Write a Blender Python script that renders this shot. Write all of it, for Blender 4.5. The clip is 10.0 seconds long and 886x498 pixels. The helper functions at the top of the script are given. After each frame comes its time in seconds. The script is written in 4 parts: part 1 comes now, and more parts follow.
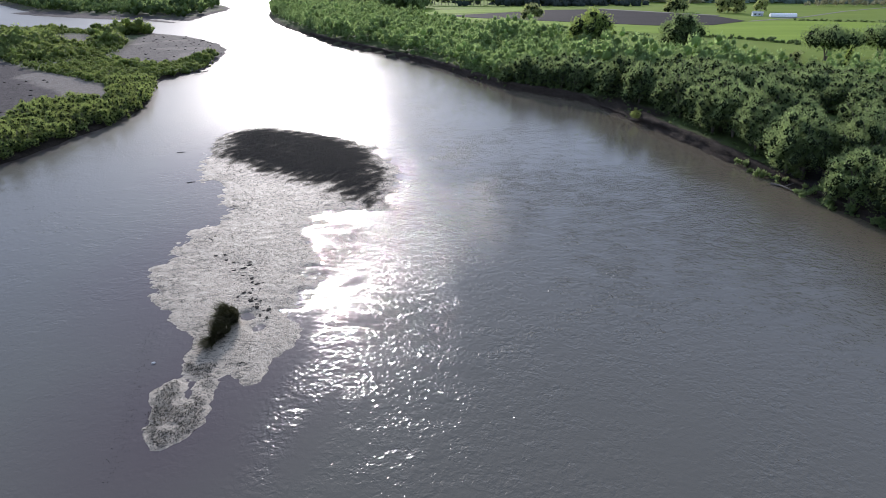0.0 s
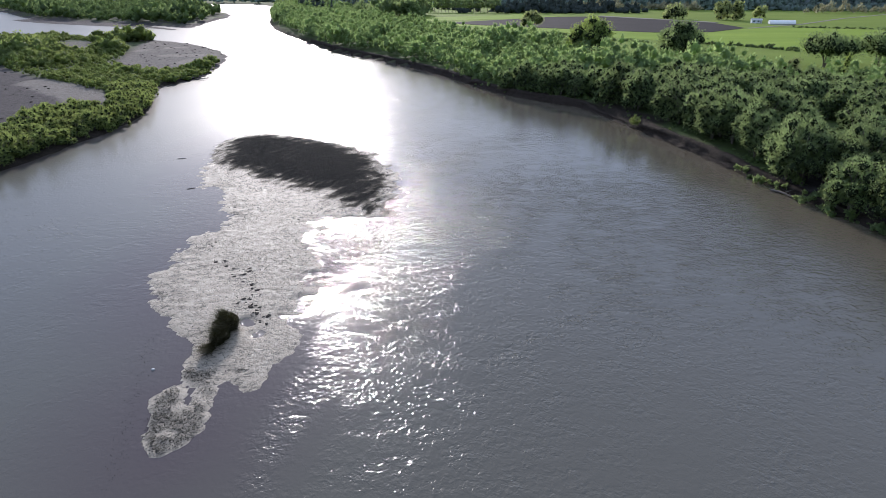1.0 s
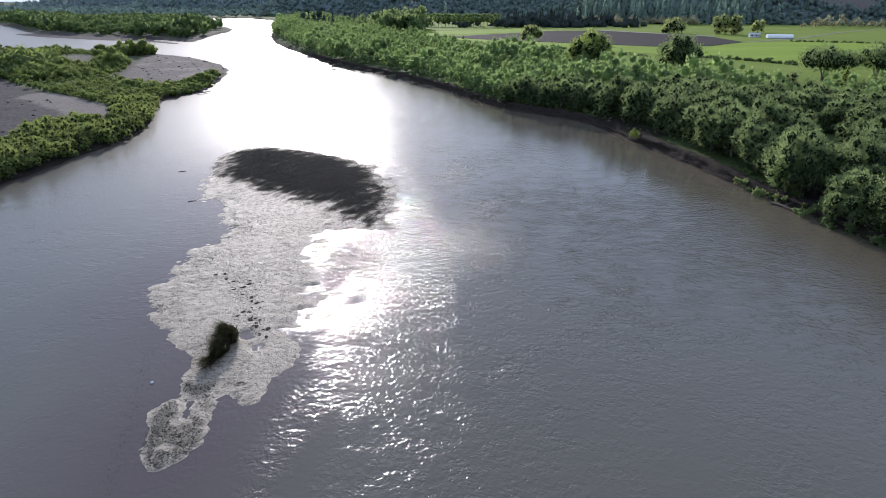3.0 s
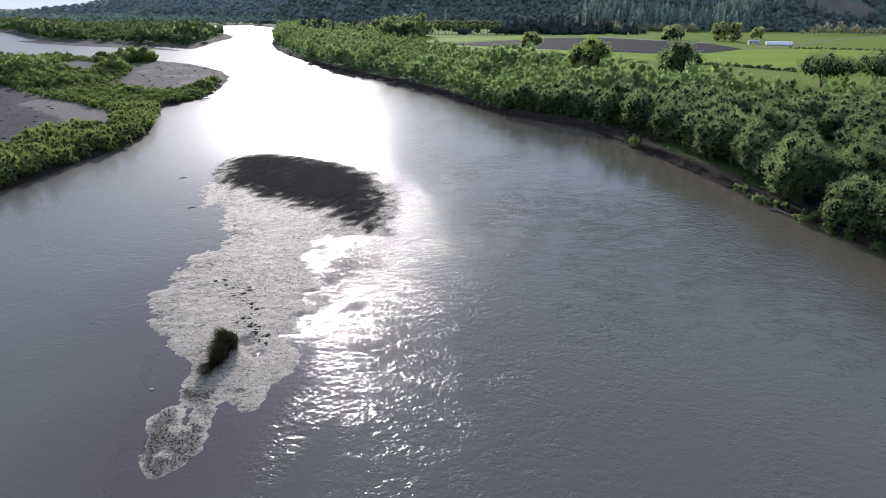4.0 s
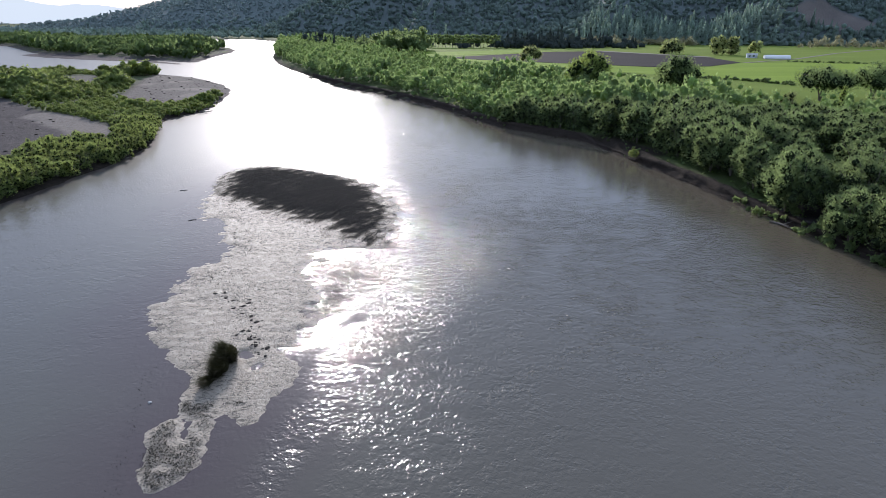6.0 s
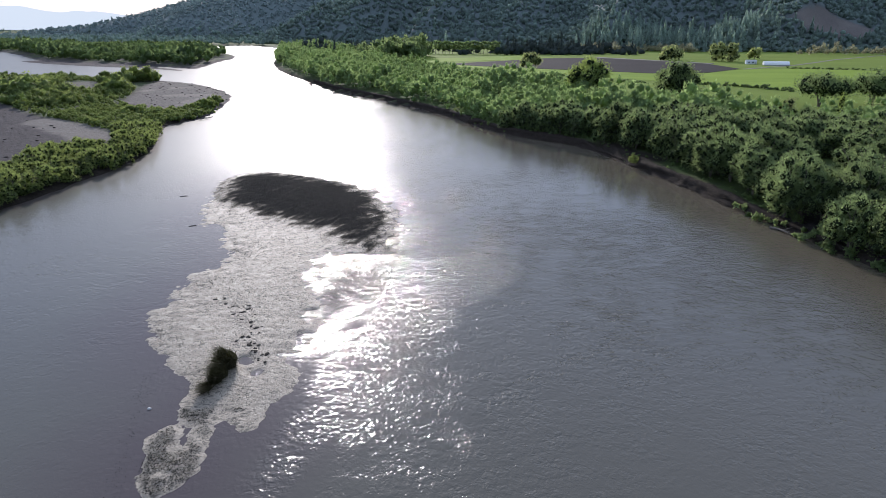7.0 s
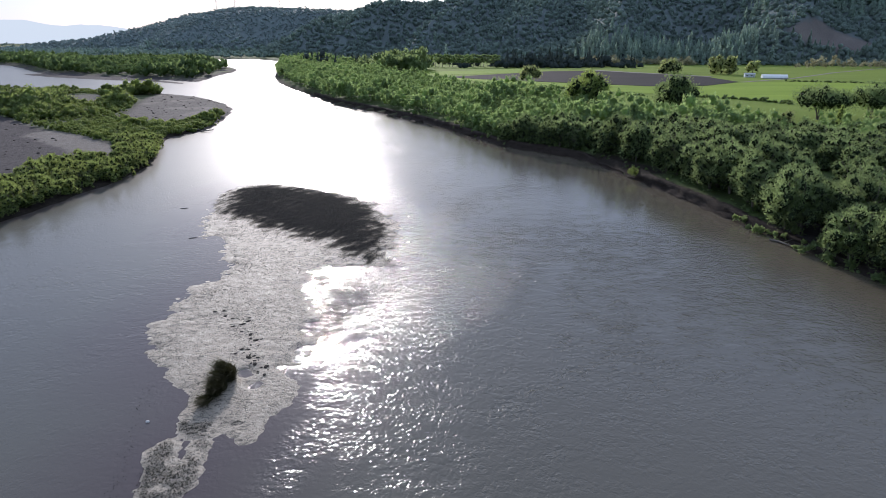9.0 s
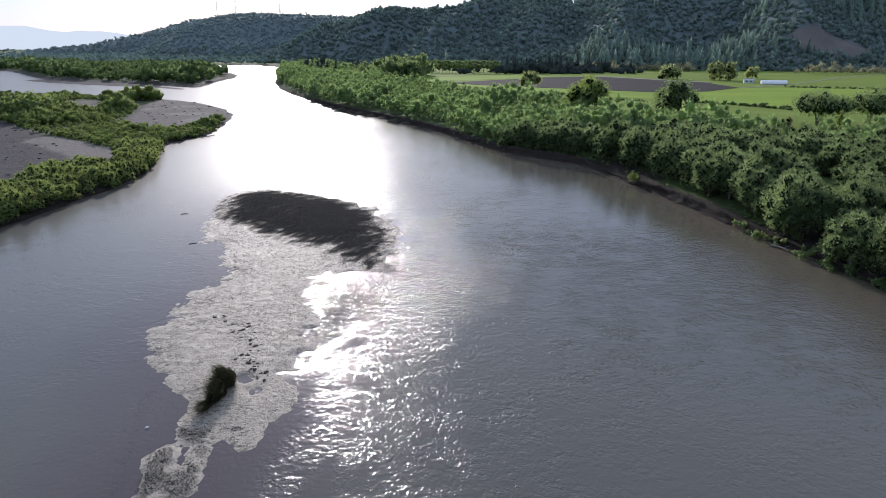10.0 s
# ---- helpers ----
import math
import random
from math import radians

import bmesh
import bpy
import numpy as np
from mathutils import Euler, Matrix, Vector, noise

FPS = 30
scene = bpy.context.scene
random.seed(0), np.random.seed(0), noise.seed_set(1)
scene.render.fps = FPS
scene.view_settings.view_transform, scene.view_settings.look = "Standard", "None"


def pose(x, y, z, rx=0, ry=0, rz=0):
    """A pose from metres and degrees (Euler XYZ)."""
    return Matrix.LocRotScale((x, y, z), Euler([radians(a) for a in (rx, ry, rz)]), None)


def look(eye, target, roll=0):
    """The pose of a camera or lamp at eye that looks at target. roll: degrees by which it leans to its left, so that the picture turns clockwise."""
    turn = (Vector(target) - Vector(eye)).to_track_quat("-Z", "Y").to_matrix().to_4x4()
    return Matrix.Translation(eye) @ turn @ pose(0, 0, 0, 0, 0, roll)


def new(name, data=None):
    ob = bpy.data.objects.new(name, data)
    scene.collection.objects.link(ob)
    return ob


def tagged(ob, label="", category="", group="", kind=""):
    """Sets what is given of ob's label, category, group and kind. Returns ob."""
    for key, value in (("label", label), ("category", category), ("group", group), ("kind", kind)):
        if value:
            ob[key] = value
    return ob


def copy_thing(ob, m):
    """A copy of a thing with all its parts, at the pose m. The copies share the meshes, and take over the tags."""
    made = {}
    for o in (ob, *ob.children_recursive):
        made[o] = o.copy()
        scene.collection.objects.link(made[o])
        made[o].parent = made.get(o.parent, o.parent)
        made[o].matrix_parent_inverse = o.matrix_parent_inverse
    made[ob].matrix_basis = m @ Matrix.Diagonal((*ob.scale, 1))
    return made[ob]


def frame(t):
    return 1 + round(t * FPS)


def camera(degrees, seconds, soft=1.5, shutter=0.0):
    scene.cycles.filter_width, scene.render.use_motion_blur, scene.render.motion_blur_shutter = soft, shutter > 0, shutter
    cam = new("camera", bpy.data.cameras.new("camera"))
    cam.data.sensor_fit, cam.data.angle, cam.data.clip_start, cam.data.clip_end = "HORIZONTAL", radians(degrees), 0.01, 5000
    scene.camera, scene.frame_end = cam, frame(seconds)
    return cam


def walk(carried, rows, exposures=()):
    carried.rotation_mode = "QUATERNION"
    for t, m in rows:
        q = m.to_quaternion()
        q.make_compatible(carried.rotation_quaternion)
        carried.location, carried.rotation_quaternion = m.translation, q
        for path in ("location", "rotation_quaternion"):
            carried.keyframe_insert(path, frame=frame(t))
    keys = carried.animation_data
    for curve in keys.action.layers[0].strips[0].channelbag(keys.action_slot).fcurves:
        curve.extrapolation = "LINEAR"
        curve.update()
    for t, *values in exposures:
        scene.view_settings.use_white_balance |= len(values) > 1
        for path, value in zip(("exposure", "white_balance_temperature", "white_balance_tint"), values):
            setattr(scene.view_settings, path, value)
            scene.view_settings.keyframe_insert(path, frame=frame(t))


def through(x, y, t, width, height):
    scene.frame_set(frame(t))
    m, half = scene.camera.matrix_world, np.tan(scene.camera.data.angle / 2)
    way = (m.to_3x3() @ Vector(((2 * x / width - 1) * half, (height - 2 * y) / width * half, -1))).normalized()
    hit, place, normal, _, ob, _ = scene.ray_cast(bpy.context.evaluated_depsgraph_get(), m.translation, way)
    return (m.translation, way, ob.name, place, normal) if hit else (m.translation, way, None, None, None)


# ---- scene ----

# ------------------------------------------------------------------ camera
cam = camera(71.0, 10.0, soft=0.65)
TILT = [(0.0, -23.69), (0.5, -23.42), (1.0, -23.12), (1.5, -22.84), (2.0, -22.54), (2.5, -22.25), (4.0, -21.39), (4.5, -21.10), (5.0, -20.81),
        (5.5, -20.52), (7.0, -19.71), (7.5, -19.43), (8.0, -19.15), (8.5, -18.87), (9.0, -18.60), (9.5, -18.35), (10.0, -18.10)]
walk(cam, [(t, pose(0.007 * t, 0.002 * t, 25 + 0.006 * t, 90 + p, 0, 0.009 * t - 0.02)) for t, p in TILT], [(0.0, 0.26, 5850, 16), (5.0, 0.22, 5850, 16), (10.0, 0.08, 5850, 16)])

# ------------------------------------------------------------------ world and sun
SUN_EL, SUN_AZ = 19.5, -12.5          # degrees above the horizon, degrees to the right of +y
world = bpy.data.worlds.new("sky")
scene.world = world
world.use_nodes = True
wn = world.node_tree.nodes
sky = wn.new("ShaderNodeTexSky")
sky.sky_type = "NISHITA"
sky.sun_disc = False
sky.sun_elevation, sky.sun_rotation = radians(SUN_EL), radians(SUN_AZ)
sky.air_density, sky.dust_density, sky.ozone_density = 1.0, 1.2, 3.0
wn["Background"].inputs["Strength"].default_value = 0.10
veil = wn.new("ShaderNodeMix")             # thin high haze that whitens the clear sky
veil.data_type = "RGBA"
veil.inputs[0].default_value = 0.72
veil.inputs[7].default_value = (6.0, 7.0, 8.6, 1)
world.node_tree.links.new(sky.outputs[0], veil.inputs[6])
world.node_tree.links.new(veil.outputs[2], wn["Background"].inputs["Color"])

sun_dir = Vector((math.sin(radians(SUN_AZ)) * math.cos(radians(SUN_EL)), math.cos(radians(SUN_AZ)) * math.cos(radians(SUN_EL)), math.sin(radians(SUN_EL))))
sun = new("sun", bpy.data.lights.new("sun", "SUN"))
sun.data.energy, sun.data.angle, sun.data.color = 3.6, radians(0.6), (1.0, 0.90, 0.77)
sun.matrix_world = look(sun_dir * 300, (0, 0, 0))


# ------------------------------------------------------------------ small tools
def smooth(lo, hi, v):
    t = np.clip((v - lo) / (hi - lo), 0, 1)
    return t * t * (3 - 2 * t)


def chaikin(pts, turns=2, closed=True):
    p = np.array(pts, float)
    for _ in range(turns):
        q = np.roll(p, -1, 0) if closed else p[1:]
        a = p if closed else p[:-1]
        r = np.empty((2 * len(a), 2))
        r[0::2], r[1::2] = 0.75 * a + 0.25 * q, 0.25 * a + 0.75 * q
        p = r if closed else np.vstack([p[:1], r, p[-1:]])
    return p


def inside_by(x, y, poly):
    """Signed distance to a closed outline, positive inside."""
    shape = np.shape(x)
    px, py = np.ravel(x).astype(float), np.ravel(y).astype(float)
    best, odd = np.full(px.shape, 1e18), np.zeros(px.shape, bool)
    for (ax, ay), (bx, by) in zip(poly, np.roll(poly, -1, 0)):
        ex, ey = bx - ax, by - ay
        t = np.clip(((px - ax) * ex + (py - ay) * ey) / (ex * ex + ey * ey + 1e-12), 0, 1)
        best = np.minimum(best, (px - ax - t * ex) ** 2 + (py - ay - t * ey) ** 2)
        if ay != by:
            odd ^= ((ay > py) != (by > py)) & (px < ax + (py - ay) / (by - ay) * ex)
    d = np.sqrt(best)
    return np.where(odd, d, -d).reshape(shape)


TABLE = np.random.RandomState(5).rand(256, 256)


def value_noise(x, y):
    x, y = np.asarray(x, float), np.asarray(y, float)
    i, j = np.floor(x).astype(int), np.floor(y).astype(int)
    u, v = x - i, y - j
    u, v = u * u * (3 - 2 * u), v * v * (3 - 2 * v)
    a, b = TABLE[i % 256, j % 256], TABLE[(i + 1) % 256, j % 256]
    c, d = TABLE[i % 256, (j + 1) % 256], TABLE[(i + 1) % 256, (j + 1) % 256]
    return (a * (1 - u) + b * u) * (1 - v) + (c * (1 - u) + d * u) * v - 0.5


def fbm(x, y, size, octaves=4, gain=0.5):
    total, amp = 0.0, 1.0
    for k in range(octaves):
        total = total + amp * value_noise(np.asarray(x) / size + 17.3 * k, np.asarray(y) / size - 9.1 * k)
        size, amp = size / 2.03, amp * gain
    return total


def mesh_of(name, verts, faces, material=None, soft=False, inner=None, inner_from=0, **attrs):
    """One mesh from arrays of places and of corners; attrs: a float a vertex; faces past inner_from take the inner material."""
    me = bpy.data.meshes.new(name)
    verts, faces = np.asarray(verts, np.float32), np.asarray(faces, np.int32)
    n, k = faces.shape
    me.vertices.add(len(verts))
    me.vertices.foreach_set("co", verts.ravel())
    me.loops.add(n * k)
    me.loops.foreach_set("vertex_index", faces.ravel())
    me.polygons.add(n)
    me.polygons.foreach_set("loop_start", np.arange(0, n * k, k, dtype=np.int32))
    me.polygons.foreach_set("use_smooth", np.full(n, soft))
    for key, values in attrs.items():
        me.attributes.new(key, "FLOAT", "POINT").data.foreach_set("value", np.asarray(values, np.float32).ravel())
    me.update(calc_edges=True)
    me.validate()
    if material:
        me.materials.append(material)
    if inner:
        me.materials.append(inner)
        me.polygons.foreach_set("material_index", (np.arange(len(me.polygons)) >= inner_from).astype(np.int32))
    return me


def grid_faces(nx, ny):
    i = np.arange(nx * ny).reshape(ny, nx)
    return np.stack([i[:-1, :-1], i[:-1, 1:], i[1:, 1:], i[1:, :-1]], -1).reshape(-1, 4)


def part(name, data, material, parent, label=""):
    """Links a bmesh or a mesh as one mesh object under a thing or a part."""
    if isinstance(data, bmesh.types.BMesh):
        me = bpy.data.meshes.new(name)
        data.to_mesh(me)
        data.free()
        data = me
    if material and not data.materials:
        data.materials.append(material)
    ob = new(name, data)
    if parent:
        ob.parent = parent
    if label:
        tagged(ob, label)
    return ob


def steps(stops):
    """Grid lines through stretches of (end, first step, growth)."""
    at, out = stops[0], [stops[0]]
    for end, step, grow in stops[1:]:
        while at + step < end:
            at += step
            out.append(at)
            step *= grow
        at = end
        out.append(at)
    return np.array(out)


# ------------------------------------------------------------------ materials
class Nodes:
    def __init__(self, name):
        self.mat = bpy.data.materials.new(name)
        self.mat.use_nodes = True
        self.tree = self.mat.node_tree
        self.tree.nodes.clear()
        self.out = self.tree.nodes.new("ShaderNodeOutputMaterial")

    def add(self, kind, props=None, **inputs):
        n = self.tree.nodes.new("ShaderNode" + kind)
        for k, v in (props or {}).items():
            setattr(n, k, v)
        for k, v in inputs.items():
            self.put(n.inputs[int(k[1:]) if k[0] == "i" and k[1:].isdigit() else k.replace("_", " ")], v)
        return n

    def put(self, socket, v):
        if isinstance(v, bpy.types.NodeSocket):
            self.tree.links.new(v, socket)
        elif isinstance(v, tuple) and len(v) == 3 and socket.type == "RGBA":
            socket.default_value = (*v, 1)
        else:
            socket.default_value = v

    def place(self, scale=(1, 1, 1), turn=0.0):
        g = self.add("NewGeometry").outputs["Position"]
        return self.add("Mapping", None, Vector=g, Scale=scale, Rotation=(0, 0, turn)).outputs[0]

    def noise(self, scale, detail=4, rough=0.55, where=None, warp=0.0):
        where = where or self.place()
        return self.add("TexNoise", None, Vector=where, Scale=scale, Detail=detail, Roughness=rough, Distortion=warp).outputs["Fac"]

    def ramp(self, fac, *stops):
        n = self.add("ValToRGB", None, Fac=fac)
        e = n.color_ramp.elements
        while len(e) < len(stops):
            e.new(0.5)
        for el, (p, c) in zip(e, stops):
            el.position, el.color = p, (*c, 1) if isinstance(c, tuple) else (c, c, c, 1)
        return n.outputs["Color"]

    def mix(self, fac, a, b, mode="MIX"):
        n = self.add("Mix", {"data_type": "RGBA", "blend_type": mode})
        self.put(n.inputs[0], fac), self.put(n.inputs[6], a), self.put(n.inputs[7], b)
        return n.outputs[2]

    def math(self, op, a, b=0.0, c=0.0):
        n = self.add("Math", {"operation": op})
        for s, v in zip(n.inputs, (a, b, c)):
            self.put(s, v)
        return n.outputs[0]

    def attr(self, name):
        return self.add("Attribute", {"attribute_name": name}).outputs["Fac"]

    def bump(self, height, strength=0.5, distance=0.1, normal=None):
        n = self.add("Bump", None, Height=height, Strength=strength, Distance=distance)
        if normal:
            self.put(n.inputs["Normal"], normal)
        return n.outputs[0]

    def surface(self, shader):
        self.tree.links.new(shader, self.out.inputs["Surface"])
        return self.mat

    def principled(self, color, rough=0.8, normal=None, **more):
        n = self.add("BsdfPrincipled", None, Roughness=rough, **more)
        self.put(n.inputs["Base Color"], color)
        if normal:
            self.put(n.inputs["Normal"], normal)
        return n.outputs[0]


def leaf_material(name, dark, light, through_color, through=0.46, spread=0.42, gloss=0.12):
    """Leaves that shine a little, let the sun through, and differ leaf by leaf and plant by plant."""
    m = Nodes(name)
    isl = m.math("MULTIPLY_ADD", m.add("NewGeometry").outputs["Random Per Island"], 0.7, 0.12)
    rnd = m.add("ObjectInfo").outputs["Random"]
    patch = m.noise(0.09, 3)
    c = m.mix(isl, dark, light)
    tone = m.math("MULTIPLY_ADD", m.math("ADD", rnd, patch), spread, 1.0 - spread)
    grey = m.add("CombineColor", None, Red=m.math("MULTIPLY", tone, 1.02), Green=tone, Blue=tone).outputs[0]
    c = m.mix(1.0, c, grey, "MULTIPLY")
    body = m.principled(c, 0.6, Specular_IOR_Level=gloss)
    lit = m.mix(1.0, m.mix(isl, tuple(0.45 * v for v in through_color), through_color), grey, "MULTIPLY")
    back = m.add("BsdfTranslucent", None, Color=lit).outputs[0]
    return m.surface(m.add("MixShader", None, Fac=through, i1=body, i2=back).outputs[0])


def plain(name, color, rough=0.7, grain=12.0, depth=0.25, relief=0.3, **more):
    """A surface of one colour with grain at two scales and fine relief."""
    m = Nodes(name)
    n1, n2 = m.noise(grain, 5), m.noise(grain * 0.12, 3)
    k = m.math("MULTIPLY_ADD", m.math("ADD", n1, n2), depth, 1.0 - depth)
    c = m.mix(1.0, color, m.add("CombineColor", None, Red=k, Green=k, Blue=k).outputs[0], "MULTIPLY")
    return m.surface(m.principled(c, rough, m.bump(n1, relief, 0.4 / grain), **more))


def bark_material():
    m = Nodes("bark")
    n = m.noise(4.0, 5, where=m.place((1, 1, 0.2)))
    return m.surface(m.principled(m.ramp(n, (0.3, (0.05, 0.04, 0.03)), (0.7, (0.2, 0.17, 0.14))), 0.9, m.bump(n, 0.6, 0.05)))


def water_material():
    m = Nodes("river water")
    depth, ripple = m.attr("depth"), m.attr("ripple")
    flow = m.place((0.8, 0.9, 1.0), 0.15)
    murk = m.mix(m.noise(0.03, 3), (0.074, 0.07, 0.056), (0.096, 0.089, 0.07))
    bed = (0.066, 0.049, 0.047)
    c = m.mix(m.add("MapRange", None, Value=depth, i1=0.0, i2=0.45).outputs[0], bed, murk)
    c = m.mix(m.math("MULTIPLY", m.attr("bank_brown"), 0.85), c, (0.122, 0.106, 0.076))          # brown painted under the east bank, where tree reflections bare the silty water
    big = m.noise(0.25, 2, 0.5, flow, 0.5)
    boil = m.noise(0.55, 2, 0.5, m.place((0.7, 1.0, 1.0), 0.3), 1.2)
    mid = m.noise(1.5, 2, 0.5, flow, 0.6)
    wave = m.noise(2.7, 2, 0.5, m.place((1.0, 0.9, 1.0), 0.35), 0.5)
    fine = m.noise(6.5, 2, 0.55, flow, 0.3)
    paw = m.ramp(m.noise(0.6, 3, 0.6, m.place((0.6, 1.0, 1.0), 0.2), 0.8), (0.38, 0.45), (0.62, 1.25))
    swell = m.math("ADD", m.math("MULTIPLY_ADD", big, 0.16, -0.08), m.math("MULTIPLY_ADD", boil, 0.12, -0.06))
    small = m.math("ADD", m.math("MULTIPLY_ADD", mid, 0.17, -0.085), m.math("ADD", m.math("MULTIPLY", m.math("SUBTRACT", wave, 0.5), m.math("MULTIPLY_ADD", m.attr("riff"), -0.06, 0.28)), m.math("MULTIPLY", m.math("SUBTRACT", fine, 0.5), m.math("MULTIPLY_ADD", m.attr("riff"), 0.05, 0.03))))
    h = m.math("ADD", swell, m.math("MULTIPLY", small, paw))
    nrm = m.bump(m.math("MULTIPLY", h, ripple), 1.0, 0.5)
    facets = m.principled(c, m.attr("chop"), nrm, IOR=1.5)
    ruffled = m.principled(c, 0.45, nrm, IOR=1.5)          # wind ruffle too small to stand out singly
    return m.surface(m.add("MixShader", None, Fac=m.attr("ruffle"), i1=facets, i2=ruffled).outputs[0])


def mud_material():
    m = Nodes("wet mud")
    dry = m.attr("dry")
    n1, n2, n3 = m.noise(0.35, 4), m.noise(7.0, 5, 0.65, m.place((1, 0.8, 1), 0.3), 0.6), m.noise(1.1, 5, 0.6)
    crowd = m.math("MULTIPLY_ADD", m.noise(0.22, 3), 0.22, -0.11)
    speck = m.math("ADD", m.noise(3.2, 4, 0.7, m.place((0.8, 1.0, 1), 0.5), 1.0), crowd)
    wet = m.mix(m.ramp(speck, (0.51, 0.0), (0.60, 0.85)), m.ramp(n3, (0.3, (0.26, 0.228, 0.18)), (0.72, (0.41, 0.358, 0.285))), (0.07, 0.063, 0.052))
    gravel = m.ramp(n2, (0.3, (0.012, 0.0115, 0.0115)), (0.8, (0.042, 0.039, 0.036)))
    silty = m.ramp(n2, (0.3, (0.05, 0.043, 0.03)), (0.8, (0.13, 0.112, 0.082)))          # olive silt between the bare mud and the gravel
    c = m.mix(m.add("MapRange", None, Value=dry, i1=0.0, i2=0.55).outputs[0], wet, silty)
    c = m.mix(m.add("MapRange", None, Value=dry, i1=0.4, i2=0.9).outputs[0], c, gravel)
    rough = m.math("MULTIPLY_ADD", dry, 0.5, m.math("MULTIPLY_ADD", n1, 0.16, 0.45))
    h = m.math("SUBTRACT", m.math("ADD", m.math("MULTIPLY", n2, 0.45), m.math("MULTIPLY", n3, 0.5)), m.math("MULTIPLY", speck, 0.35))
    return m.surface(m.principled(c, rough, m.bump(h, 1.0, 0.24), Specular_IOR_Level=m.math("MULTIPLY_ADD", dry, -0.14, 0.18)))


def ground_material():
    m = Nodes("river land")
    grass, sand = m.attr("grass"), m.attr("sand")
    n1, n2, n3 = m.noise(0.08, 4), m.noise(1.2, 5), m.noise(9.0, 3)
    soil = m.ramp(n2, (0.25, (0.04, 0.035, 0.036)), (0.75, (0.085, 0.076, 0.076)))
    pale = m.ramp(n2, (0.25, (0.125, 0.111, 0.098)), (0.8, (0.22, 0.198, 0.174)))
    green = m.mix(n1, (0.045, 0.075, 0.018), (0.08, 0.11, 0.03))
    # wooded hill ground takes a pale blue-green with the haze painted in
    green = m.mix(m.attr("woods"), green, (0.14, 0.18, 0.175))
    c = m.mix(m.math("MINIMUM", sand, 1.3), soil, pale)
    # bank foot: wet earth, darkened further to paint the shade under the east trees
    c = m.mix(m.attr("wet"), c, m.ramp(n2, (0.3, (0.016, 0.013, 0.010)), (0.8, (0.045, 0.037, 0.029))))
    c = m.mix(m.math("MULTIPLY", grass, m.ramp(n2, (0.3, 0.6), (0.6, 1.0))), c, green)
    return m.surface(m.principled(c, 0.9, m.bump(m.math("ADD", n2, n3), 0.6, 0.2), Specular_IOR_Level=0.1))


M_WATER, M_MUD, M_GROUND, M_BARK = water_material(), mud_material(), ground_material(), bark_material()
M_WILLOW = leaf_material("willow leaves", (0.042, 0.062, 0.034), (0.095, 0.138, 0.07), (0.52, 0.69, 0.26), gloss=0.05)
# paler than the near willow leaves: haze over the far thickets, put in as colour
M_WILLOW_HAZED = leaf_material("far willow leaves paled for haze", (0.056, 0.086, 0.046), (0.134, 0.19, 0.096), (0.55, 0.75, 0.26), gloss=0.0)
M_SHRUB = leaf_material("scrub leaves", (0.045, 0.065, 0.026), (0.125, 0.168, 0.066), (0.56, 0.70, 0.20), gloss=0.04)
# added fill inside the crowns, its dark colour painting the shade between the leaves
M_INNER_SHADE = plain("inner crown fill in a shade colour", (0.02, 0.028, 0.014), 0.9, 3.0, 0.4, Specular_IOR_Level=0.0)

# ------------------------------------------------------------------ plan of the land
RIGHT_BANK = [(-260, 900), (-190, 782), (-134, 512), (-105, 406), (-86, 356), (-59, 295), (-46, 267), (-34, 249), (-16.5, 220), (0, 191), (10, 164),
              (16, 152), (23, 145), (31, 137), (34.6, 120), (36, 114), (39.3, 101), (42, 88), (44.5, 77), (46.5, 69), (48, 62), (52, 40), (58, 0), (64, -120), (60, -600), (80, -4800)]
RIGHT_LAND = np.vstack([chaikin(RIGHT_BANK, 2, False), [(5200, -4800), (5200, 5200), (-5200, 5200), (-5200, 1000), (-1500, 960), (-700, 880), (-420, 905)]])
LEFT_LAND = chaikin([(-64.3, 87), (-63.6, 92), (-63.4, 99), (-62, 105), (-60.6, 112), (-60.9, 124), (-64, 138), (-70, 153), (-75, 169), (-72, 176),
                     (-69.6, 187), (-73, 204), (-77.5, 236), (-87, 256), (-103, 281), (-121, 301), (-140, 314), (-172, 330), (-208, 338), (-260, 350),
                     (-420, 420), (-700, 520), (-4800, 900), (-4800, -4800), (-160, -4800), (-150, -200), (-90, 0), (-70, 60)], 2)
FAR_ISLAND = chaikin([(-900, 860), (-560, 760), (-474, 692), (-420, 640), (-325, 512), (-250, 462), (-197, 438), (-160, 405), (-155, 410), (-166, 464),
                      (-174, 550), (-200, 612), (-235, 650), (-310, 770), (-420, 850), (-900, 930)], 2)
SHOAL = chaikin([(-330, 500), (-300, 470), (-235, 430), (-190, 408), (-150, 380), (-165, 400), (-220, 455), (-300, 515)], 2)
